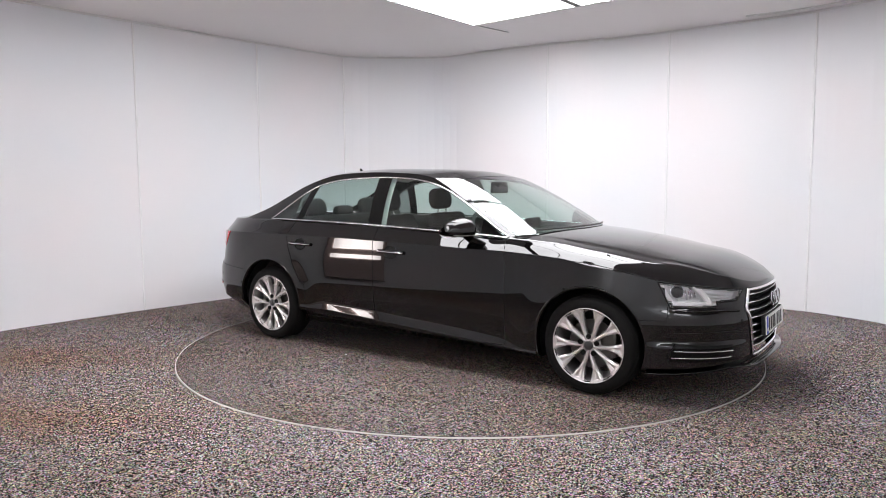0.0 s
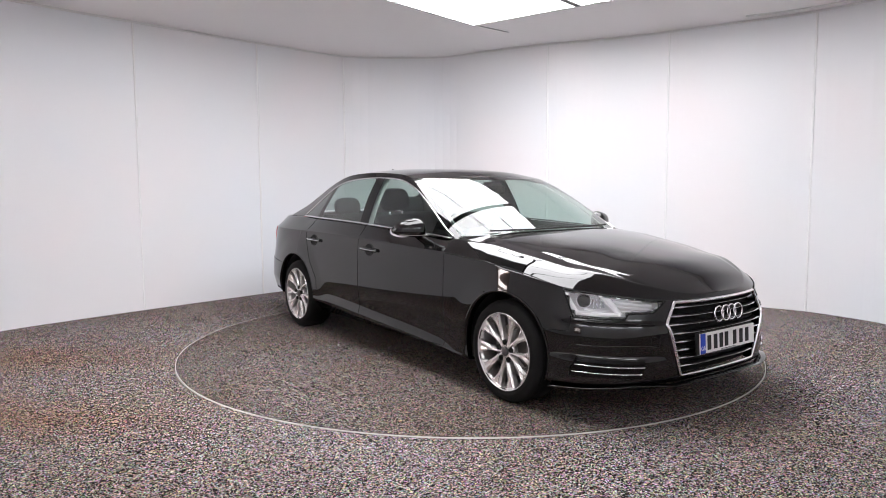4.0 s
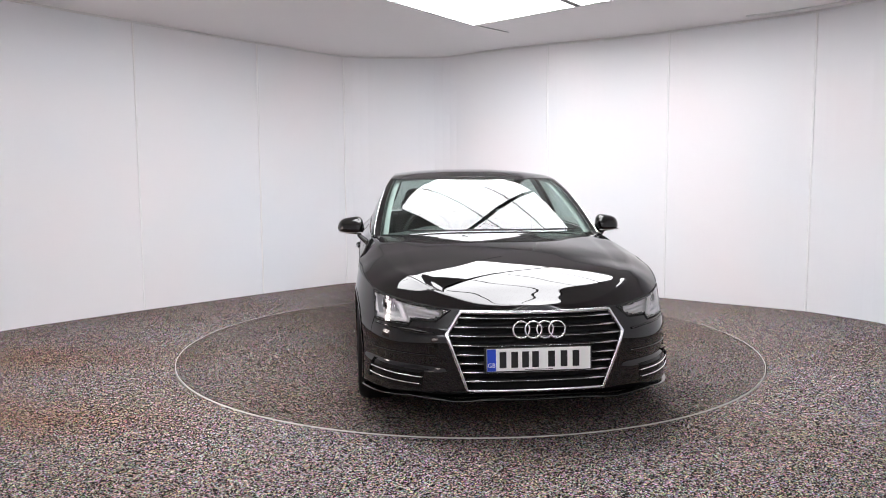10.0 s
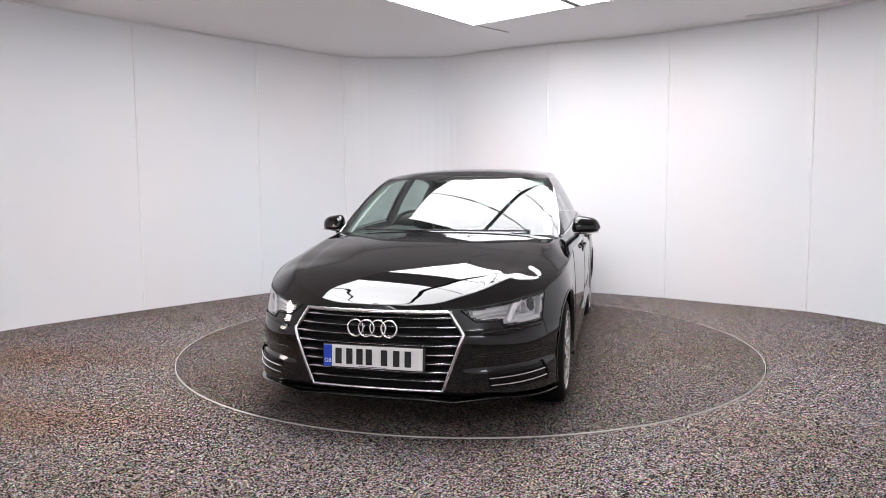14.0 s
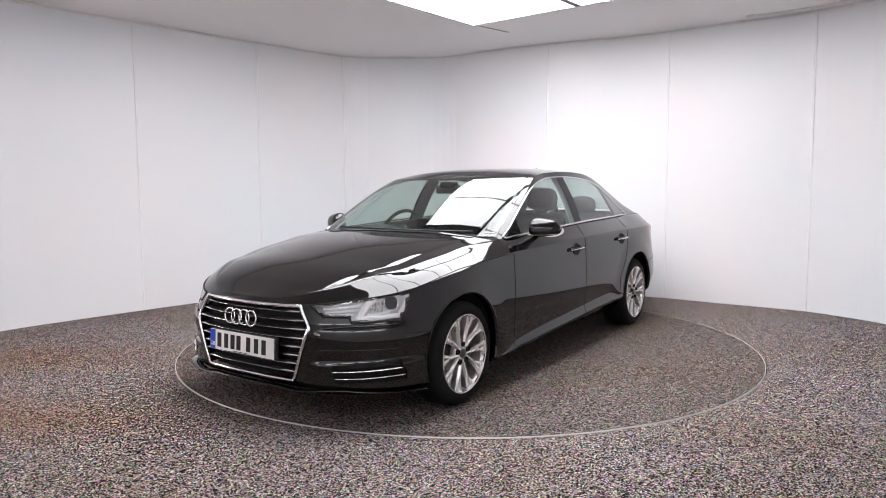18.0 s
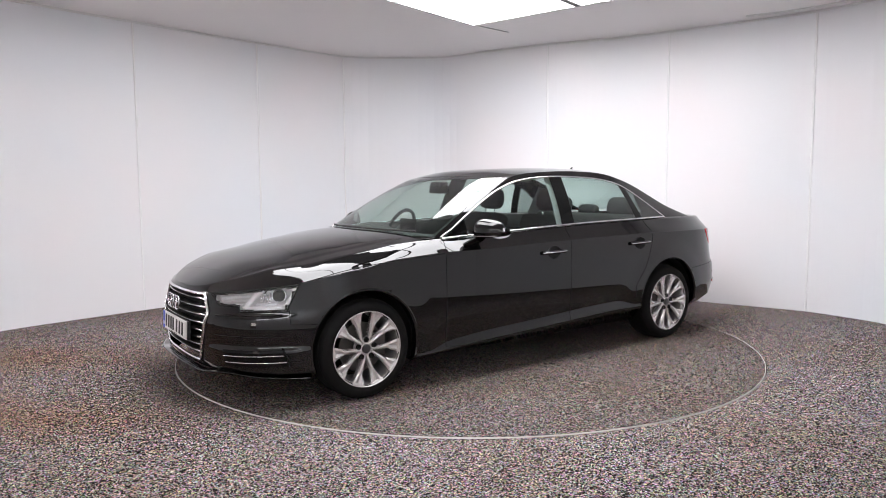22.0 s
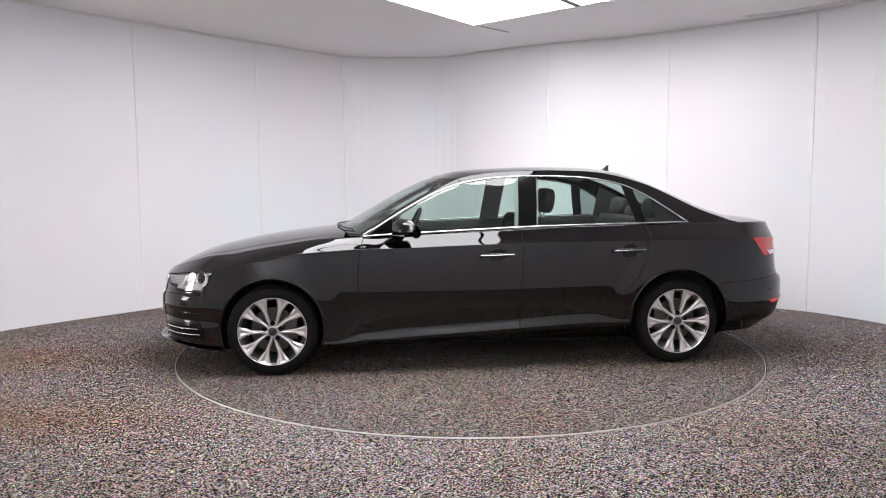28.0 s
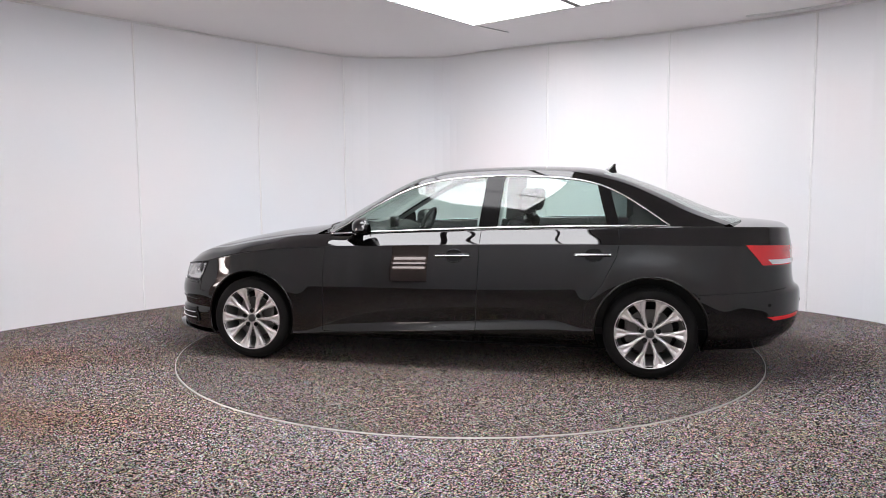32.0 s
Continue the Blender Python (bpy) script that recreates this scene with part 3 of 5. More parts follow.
# normals of the whole skin, so that the panels shade as one surface
whole = mesh_from("whole_skin", body_v, body_f)
skin_normal = [n.vector.copy() for n in whole.vertex_normals]
for i, p in enumerate(body_v):
    if abs(p.y) < 1e-5:
        skin_normal[i] = Vector((skin_normal[i].x, 0, skin_normal[i].z)).normalized()


def in_arch(p, grow=0.0):
    return any((p.x - x) ** 2 + (p.z - z) ** 2 < (r + grow) ** 2 for x, z, r in ARCHES) and abs(p.y) > 0.55


def in_grille(p):
    if p.x < 1.9:
        return False
    y, z = abs(p.y), p.z
    if not 0.252 < z < 0.640:
        return False
    edge = 0.346 + (z - 0.25) / 0.282 * 0.101 if z < 0.532 else 0.447 - (z - 0.532) / 0.11 * 0.071
    return y < edge - 0.004


# lamp outlines as (x - |y|, z) round the corner
LAMP = [(1.752, .650), (1.662, .593), (1.475, .589), (1.452, .561), (1.078, .563), (1.000, .708)]


def in_outline(p, poly, shrink):
    s, z = p.x - abs(p.y), p.z
    cx = sum(q[0] for q in poly) / len(poly)
    inside = False
    least = 9.0
    for (x0, z0), (x1, z1) in zip(poly, poly[1:] + poly[:1]):
        if (z0 > z) != (z1 > z) and s < x0 + (z - z0) / (z1 - z0) * (x1 - x0):
            inside = not inside
        t = max(0, min(1, ((s - x0) * (x1 - x0) + (z - z0) * (z1 - z0)) / ((x1 - x0) ** 2 + (z1 - z0) ** 2)))
        least = min(least, math.hypot(s - x0 - t * (x1 - x0), z - z0 - t * (z1 - z0)))
    return inside and least > shrink


def in_lamp(p):
    return p.x > 1.7 and in_outline(p, LAMP, 0.012)


def panel_of(p, row):
    side = "l" if p.y > 0 else "r"
    if row >= ROW_BELT and -1.93 < p.x < 0.93:
        return None
    if row >= ROW_SHOULDER:
        if p.x > 0.83:
            return "bonnet"
        if p.x < -1.93 and row >= ROW_BELT:
            return "boot_lid"
    if p.x < -2.05 and abs(p.y) < 0.60 and p.z > 0.60:
        return "boot_lid"
    if p.x > 1.70 and p.z < 0.70 and (p.x > 1.74 or p.z < 0.55):
        return "front_bumper"
    if p.x < -1.79 and p.z < 0.41:
        return "rear_valance"
    if p.x < -1.72 and p.z < 0.58:
        return "rear_bumper"
    if p.x > 0.83:
        return "front_wing_" + side
    if p.z < 0.235 and p.x > -1.1:
        return "sill_" + side
    if p.x > -0.26:
        return "front_door_" + side
    if p.x > (-1.2 if p.z > 0.8 else -0.98 - 0.2 * max(0, (p.z - 0.45) / 0.35)):
        return "rear_door_" + side
    return "rear_wing_" + side


def build_skin():
    groups = {}
    n_face = len(body_f) // 2
    for i, q in enumerate(body_f):
        c = sum((body_v[k] for k in q), Vector()) / 4
        if in_arch(c) or in_grille(c) or in_lamp(c):
            continue
        row = (i % n_face) % (ROWS - 1)
        name = panel_of(c, row)
        if name:
            groups.setdefault(name, []).append(q)
    near = {k for k, p in enumerate(body_v) if in_arch(p, 0.02)}
    used = {}
    for qs in groups.values():
        for q in qs:
            for k in q:
                used[k] = used.get(k, 0) + 1
    for k, n in used.items():
        p = body_v[k]
        if abs(p.y) > 0.55 and n < 4 and k in near:
            x, z, r = min(ARCHES, key=lambda a: abs(p.x - a[0]))
            d = math.hypot(p.x - x, p.z - z)
            if abs(d - r) < 0.03 and p.z > 0.2:
                s = r / d
                body_v[k] = Vector((x + (p.x - x) * s, p.y, z + (p.z - z) * s))
    for name, qs in sorted(groups.items()):
        ids = sorted({k for q in qs for k in q})
        at = {k: i for i, k in enumerate(ids)}
        plain = name[:-2] if name[-2:] in ("_l", "_r") else name
        me = mesh_from(plain, [body_v[k] for k in ids], [tuple(at[k] for k in q) for q in qs], (PAINT,))
        me.normals_split_custom_set_from_vertices([skin_normal[k] for k in ids])
        link(plain, me, car)


build_skin()

# arch lips and liners
for x, z, r in ARCHES:
    for side in (1, -1):
        rows, liner = [], []
        for i in range(61):
            a = math.radians(-22 + 224 * i / 60)
            px, pz = x + r * math.cos(a), z + r * math.sin(a)
            p, n = on_side(px, max(pz, 0.19), side)
            y = abs(p.y) if p is not None else 0.88
            rows.append([Vector((x + (r + g) * math.cos(a), side * (y + o), z + (r + g) * math.sin(a)))
                         for g, o in ((0.010, 0.000), (0.002, 0.004), (-0.006, 0.000), (-0.009, -0.02), (-0.006, -0.05))])
            liner.append([Vector((x + (r + g) * math.cos(a), side * yy, z + (r + g) * math.sin(a)))
                          for g, yy in ((-0.004, y - 0.03), (0.012, y - 0.10), (0.012, 0.56))]
                         + [Vector((x + 0.02 * math.cos(a), side * 0.55, z + 0.02 * math.sin(a)))])
        v, f = grid(rows)
        piece("arch_lip", v, f, PAINT, car)
        v, f = grid(liner)
        piece("wheel_arch_liner", v, f, PLASTIC, car, "black plastic wheel arch liner")

# underbody
bm = bmesh.new()
box(bm, (-1.74, -0.62, 0.135), (1.9, 0.62, 0.24))
box(bm, (-0.6, -0.76, 0.172), (0.98, 0.76, 0.26))
box(bm, (-2.15, -0.50, 0.26), (-1.80, 0.50, 0.40))
part("underbody", bm, GAP, car)


# ---- greenhouse ----
#         middle x, z     rail x, y, z
STATIONS = [((1.00, .958), (.83, .785, .932)),
            ((.82, 1.054), (.66, .762, 1.035)),
            ((.62, 1.147), (.47, .729, 1.148)),
            ((.42, 1.238), (.28, .691, 1.242)),
            ((.22, 1.351), (.111, .6415, 1.3205)),
            ((.09, 1.377), (-.01, .616, 1.343)),
            ((-.12, 1.396), (-.17, .594, 1.359)),
            ((-.50, 1.409), (-.50, .588, 1.372)),
            ((-.85, 1.404), (-.85, .586, 1.362)),
            ((-1.10, 1.381), (-1.06, .588, 1.328)),
            ((-1.35, 1.304), (-1.28, .590, 1.264)),
            ((-1.60, 1.206), (-1.48, .616, 1.172)),
            ((-1.85, 1.100), (-1.66, .654, 1.083)),
            ((-2.08, 1.022), (-1.88, .694, 1.002))]
SUB = 8
# screen and roof meet in a soft edge at the fifth station
HEADER, TAILER = 4 * SUB, 9 * SUB + 1


def screen_line(u):
    """Middle and edge of the windscreen, u from the cowl (0) to the header (1): a bowed, slightly barrelled sheet."""
    x, z = 1.0 - 0.78 * u, 0.9365 + u * (0.5068 + u * (-0.1362 + u * (0.1343 - 0.0905 * u)))
    bow, drop = 0.1786 - 0.0347 * (u + u * u), 0.0169 + u * (0.0065 + 0.0071 * u)
    return Vector((x, 0, z)), Vector((x - bow, 0.7847 - u * (0.0760 + 0.0672 * u), z - drop))


SCREEN = [screen_line(k / HEADER) for k in range(HEADER)]
MID = [m for m, _ in SCREEN] + spline([(x, 0, z) for (x, z), _ in STATIONS[4:]], SUB)
RAIL = [r for _, r in SCREEN] + spline([r for _, r in STATIONS[4:]], SUB)


def header_at(t):
    """The header's station: its edge runs straight across, so the glass ends sooner in the middle."""
    return HEADER * (1 - 0.135 * max(0.0, 1 - t * t))


def roof_point(i, t):
    """Station i, t from the middle (0) to the rail (1)."""
    k = min(int(i), len(MID) - 2)
    m, r = MID[k].lerp(MID[k + 1], i - k), RAIL[k].lerp(RAIL[k + 1], i - k)
    s = abs(t)
    w = min(1.0, max(0.0, (i - HEADER) / 8))
    bow = (0.62 * s ** 2 + 0.38 * s ** 4) * (1 - w) + s ** 2 * w
    drop = (0.61 * s ** 2 + 0.39 * s ** 4) * (1 - w) + s ** 2.6 * w
    return Vector((m.x + (r.x - m.x) * bow, r.y * t, m.z + (r.z - m.z) * drop))


LAST = len(MID) - 1


def roof_patch(name, i0, i1, t0, t1, mat, steps=24, off=0.0, label="", thick=0.0, parent=None):
    rows = []
    for i in range(i0, i1 + 1):
        row = []
        for k in range(steps + 1):
            t = t0 + (t1 - t0) * k / steps
            if i0 == HEADER and i < HEADER + SUB:
                # the roof leaves the glass in a slight edge and bends over to its own line
                a, c, d = roof_point(header_at(t), t), roof_point(HEADER + SUB, t), roof_point(HEADER + SUB + 1, t)
                b, q = c + (c - d).normalized() * (c - a).length * 0.22, (i - i0) / SUB
                row.append(a * (1 - q) ** 2 + b * 2 * q * (1 - q) + c * q * q)
                continue
            elif i0 == HEADER:
                at = i
            elif i1 == HEADER:
                at = i0 + (header_at(t) - i0) * (i - i0) / (i1 - i0)
            else:
                at = i
            row.append(roof_point(at, t))
        rows.append(row)
    v, f = grid(rows)
    if off:
        v = [p + Vector((0, 0, off)) for p in v]
    return piece(name, v, f, mat, parent or car, label)


rail_x = curve_of([(p.x, i) for i, p in enumerate(RAIL)])


def rail_at(x):
    i = rail_x(x)
    a = min(int(i), LAST - 1)
    return RAIL[a].lerp(RAIL[a + 1], i - a)


BELT_Y = curve_of([(.83, .795), (.6, .807), (.4, .811), (0, .808), (-.6, .797), (-1.1, .778), (-1.5, .742), (-1.9, .712)])


def side_point(x, v, side=1):
    b, r = Vector((x, BELT_Y(x), Z5(x) + 0.002)), rail_at(x)
    r = Vector((x, r.y, r.z))
    p = b.lerp(r, v)
    bulge = 0.018 * math.sin(math.pi * v) * min(1, max(0, r.z - b.z) / 0.4) ** 2.5
    return Vector((p.x, side * (p.y + bulge), p.z))


TRIM_TOP = curve_of([(.80, .938), (.74, .965), (.61, 1.045), (.42, 1.155), (.24, 1.240), (.08, 1.287), (-.10, 1.315), (-.25, 1.326), (-.42, 1.331),
                     (-.66, 1.325), (-.89, 1.306), (-1.07, 1.268), (-1.21, 1.209), (-1.36, 1.116), (-1.48, 1.032), (-1.53, .997)])


def v_top(x):
    lo, hi = Z5(x), rail_at(x).z
    return max(0.0, min(1.0, (TRIM_TOP(x) - lo) / max(hi - lo, 1e-4)))


def side_patch(name, x0, x1, v0, v1, mat, side, n=24, m=8, off=0.0, label="", lean=0.0, parent=None):
    """A patch of the cabin's side; v0 and v1 are functions of x; lean shifts the top edge along x."""
    rows = []
    for i in range(n + 1):
        x = x0 + (x1 - x0) * i / n
        row = []
        for k in range(m + 1):
            t = k / m
            v = v0(x) + (v1(x) - v0(x)) * t
            p = side_point(x + lean * v, v, side)
            row.append(p + Vector((0, side * off, 0)))
        rows.append(row)
    v, f = grid(rows)
    if side < 0:
        f = [tuple(reversed(q)) for q in f]
    return piece(name, v, f, mat, parent or car, label)


def window_patch(name, x0, x1, lean0, lean1, mat, side, n, label=""):
    """A pane between two leaning edges."""
    rows = []
    for i in range(n + 1):
        t = i / n
        x, lean = x0 + (x1 - x0) * t, lean0 + (lean1 - lean0) * t
        row = []
        for k in range(9):
            v = v_top(x) * k / 8
            q = x + lean * v
            v = v_top(q) * k / 8
            row.append(side_point(q, v, side))
        rows.append(row)
    v, f = grid(rows)
    if side < 0:
        f = [tuple(reversed(q)) for q in f]
    return piece(name, v, f, mat, car, label)


roof_patch("roof", HEADER, TAILER, -1, 1, PAINT)
roof_patch("windscreen", 0, HEADER, -0.95, 0.95, GLASS, label="laminated windscreen reflecting the lightbox")
for side in (1, -1):
    roof_patch("screen_border", 0, HEADER, side * 0.922, side * 0.95, GAP, 4, -0.005)
roof_patch("screen_border", HEADER - 1, HEADER, -0.922, 0.922, GAP, 16, -0.005)
roof_patch("rear_screen", TAILER, LAST, -0.84, 0.84, GLASS, label="sloping heated rear screen")
for side in (1, -1):
    roof_patch("front_pillar", 0, HEADER, side * 0.95, side, PAINT, 4)
    roof_patch("rear_pillar", TAILER, LAST, side * 0.84, side, PAINT, 5)
    side_patch("roof_rail", .82, -1.53, v_top, lambda x: 1.0, PAINT, side, 60, 4)
    side_patch("rear_quarter", -1.53, -1.87, lambda x: 0.0, lambda x: 1.0, PAINT, side, 12, 6)
    low = lambda x: 0.0
    side_patch("front_window", .80, -.27, low, v_top, GLASS, side, 40, 8, label="clear front door window", lean=-0.04)
    side_patch("middle_pillar", -.27, -.40, low, v_top, TRIM, side, 6, 8, lean=-0.04, label="gloss black window pillar")
    window_patch("rear_window", -.40, -1.135, -0.04, 0.09, GLASS, side, 30, "clear rear door window")
    window_patch("window_divider", -1.135, -1.215, 0.09, 0.09, TRIM, side, 4)
    window_patch("quarter_window", -1.215, -1.53, 0.09, 0.0, QUARTER_GLASS, side, 14, "dark quarter window")
    xs = [.80 - 2.33 * i / 70 for i in range(71)]
    path = [side_point(x, v_top(x), side) + Vector((0, side * 0.001, 0)) for x in xs]
    path += [side_point(x, 0.02, side) + Vector((0, side * 0.006, 0)) for x in reversed(xs)]
    v, f = tube(path, 0.013, 0.009, [Vector((0, side, 0.25))] * len(path), close=True)
    piece("window_surround", v, f, BRIGHT_TRIM, car, "polished chrome window surround strip")


# ---- car details ----
BLUE = material("plate_blue", (0.01, 0.06, 0.55), 0.35)
PLATE = material("plate_white", (0.90, 0.90, 0.88), 0.35)
INK = material("plate_black", (0.006, 0.006, 0.006), 0.5)
LAMP_GREY = material("lamp_reflector", (0.88, 0.88, 0.89), 0.28, 0.4)
LAMP_DARK = material("lamp_bezel", (0.82, 0.81, 0.81), 0.35, 0.1)
LIGHT_GUIDE = material("light_guide", (0.90, 0.89, 0.89), 0.3, Coat_Weight=0.5)
MIRROR = material("mirror_glass", (0.9, 0.9, 0.92), 0.01, 1.0)
AMBER = material("clear_indicator", (0.45, 0.43, 0.42), 0.2, 0.0, 1.0)


def outward(p):
    c = Vector((max(-1.30, min(1.15, p.x)), 0, p.z))
    d = Vector((p.x, p.y, p.z)) - c
    return Vector((d.x, d.y, 0)).normalized()


def hull(p, off=0.0):
    """The skin next to p, moved out by off."""
    p = Vector(p)
    d = outward(p)
    q, n = meet(p + d * 0.6, -d)
    if q is None:
        return p + d * off, d
    return q + n * off, n


def flip(points, side):
    return [Vector((p[0], p[1] * side, p[2])) for p in points]


def dense(points, step=0.02, close=False):
    pts = [Vector(p) for p in points]
    if close:
        pts = pts + [pts[0]]
    out = []
    for a, b in zip(pts, pts[1:]):
        n = max(1, int((b - a).length / step))
        out += [a.lerp(b, k / n) for k in range(n)]
    return out if close else out + [pts[-1]]


def skin_patch(name, corners, off, mat, parent, nu=12, nv=6, label="", depth=0.004):
    """A four-cornered piece that lies on the skin, with an edge of its own."""
    a, b, c, d = [Vector(p) for p in corners]
    rows = []
    for i in range(nu + 1):
        u = i / nu
        rows.append([hull(a.lerp(b, u).lerp(d.lerp(c, u), k / nv), off)[0] for k in range(nv + 1)])
    v, f = grid(rows)
    bm = bmesh.new()
    vs = [bm.verts.new(p) for p in v]
    for q in f:
        bm.faces.new([vs[k] for k in q])
    n = hull((a + b + c + d) / 4)[1]
    bmesh.ops.recalc_face_normals(bm, faces=bm.faces[:])
    bm.normal_update()
    if sum((g.normal for g in bm.faces), Vector()).dot(n) < 0:
        bmesh.ops.reverse_faces(bm, faces=bm.faces[:])
    bmesh.ops.solidify(bm, geom=bm.faces[:], thickness=depth)
    return part(name, bm, mat, parent, label, smooth=False)


def skin_strip(name, points, width, height, mat, parent, off=0.002, label="", close=False, step=0.02):
    pts = dense(points, step, close)
    on = [hull(p, off) for p in pts]
    v, f = tube([p for p, _ in on], width, height, [n for _, n in on], close)
    return piece(name, v, f, mat, parent, label)


def free_strip(name, points, width, height, mat, parent, up=(0, 0, 1), label="", close=False, sides=8):
    v, f = tube(points, width, height, [Vector(up)] * len(points), close, sides)
    return piece(name, v, f, mat, parent, label)


# grille with its frame, slats and four plain rings
def grille_edge(z):
    return 0.346 + (z - 0.25) / 0.282 * 0.101 if z < 0.532 else 0.447 - (z - 0.532) / 0.11 * 0.071


grille = new("grille")
grille.parent = car
outline = [(2.2, -.376, .642), (2.2, -.447, .532), (2.2, -.346, .250), (2.2, .346, .250), (2.2, .447, .532), (2.2, .376, .642)]
path = []
for p in dense(outline, 0.02, True):
    q, n = on_front(p.y, p.z, 0.003)
    path.append((q, n))
v, f = tube([p for p, _ in path], 0.020, 0.018, [n for _, n in path], True)
piece("grille_frame", v, f, CHROME, grille, "chrome hexagonal grille frame")
rows = []
for i in range(13):
    z = .246 + (.646 - .246) * i / 12
    w = grille_edge(min(max(z, .25), .642)) + 0.004
    rows.append([on_front(-w + 2 * w * k / 24, z, 0)[0] + Vector((-0.05, 0, 0)) for k in range(25)])
v, f = grid(rows)
piece("grille_mesh", v, f, GAP, grille)
for z in (.614, .569, .527, .481, .434, .389, .344, .299):
    w = grille_edge(z) - 0.006
    rows = []
    for k in range(33):
        y = -w + 2 * w * k / 32
        x = on_front(y, z, 0)[0].x
        end = max(0.0, 1 - (w - abs(y)) / 0.10)
        fat = 0.0011 + 0.0046 * math.sin(math.pi * min(1, end))
        rows.append([Vector((x - 0.040, y, z + 0.006)), Vector((x - 0.012, y, z + fat + 0.001)), Vector((x - 0.004, y, z + fat)),
                     Vector((x - 0.001, y, z)), Vector((x - 0.004, y, z - fat)), Vector((x - 0.040, y, z - 0.006))])
    v, f = grid(rows, True)
    f += [tuple(range(6)), tuple(reversed(range(32 * 6, 33 * 6)))]
    slat = piece("slat", v, f, PLASTIC, grille)
    rows = [[r[2] + Vector((0.0015, 0, 0)), r[3] + Vector((0.002, 0, 0)), r[4] + Vector((0.0015, 0, 0))] for r in rows]
    v, f = grid(rows)
    piece("slat_edge", v, f, CHROME, slat, "chrome edge of a slat")
for k in range(4):
    y = (k - 1.5) * 0.0590
    x = on_front(y, .562, 0)[0].x + 0.022
    ring = []
    for i in range(48):
        a = 2 * math.pi * i / 48
        ring.append(Vector((x - 0.004 * math.sin(a) + (0.003 if k % 2 else 0), y + .0405 * math.cos(a), .562 + .0405 * math.sin(a))))
    free_strip("ring_emblem", ring, 0.0105, 0.009, CHROME, grille, (1, 0, 0), "plain chrome ring", True)

# number plate: its writing stands as plain bars
plate = new("number_plate")
plate.parent = car
plate.matrix_basis = pose(2.282, 0.0, 0.416, 0, -3, 0)
bm = box(bmesh.new(), (-0.004, -0.26, -0.0555), (0.004, 0.26, 0.0555), 0.0035, 2)
part("plate_board", bm, PLATE, plate, "white number plate")
bm = box(bmesh.new(), (-0.026, -0.27, -0.058), (-0.004, 0.27, 0.058), 0.006, 2)
part("plate_holder", bm, PLASTIC, plate)
bm = box(bmesh.new(), (0.0035, -0.2585, -0.054), (0.0052, -0.215, 0.054))
part("blue_band", bm, BLUE, plate, "blue band with pale letters")
for y in (-.180, -.122, -.068, -.018, .062, .125, .185):
    bm = box(bmesh.new(), (0.0035, y - 0.017, -0.0395), (0.0055, y + 0.017, 0.0395), 0.0008)
    part("character_bar", bm, INK, plate)
bm = box(bmesh.new(), (0.0035, -0.07, -0.0515), (0.0046, 0.07, -0.0485))
part("maker_line", bm, INK, plate)
words = bpy.data.curves.new("country_code", "FONT")
words.body, words.size, words.align_x, words.align_y = "GB", 0.030, "CENTER", "CENTER"
words.extrude = 0.0004
holder = bpy.data.objects.new("country_code", words)
scene.collection.objects.link(holder)
bpy.context.view_layer.update()
me = bpy.data.meshes.new_from_object(holder.evaluated_get(bpy.context.evaluated_depsgraph_get()))
bpy.data.objects.remove(holder)
me.materials.append(PLATE)
link("country_code", me, plate, "pale country letters", Matrix.Translation((0.0058, -0.237, -0.026)) @ Euler((math.pi / 2, 0, math.pi / 2)).to_matrix().to_4x4())


# headlamps
def lamp_xyz(s, z):
    """A point near the skin from (x - |y|, z)."""
    lo, hi = 0.05, 1.50
    for _ in range(26):
        a = (lo + hi) / 2
        d = Vector((math.cos(a), math.sin(a), 0))
        q, n = meet(Vector((1.15, 0, z)) + d * 2, -d)
        if q.x - q.y > s:
            lo = a
        else:
            hi = a
    return q


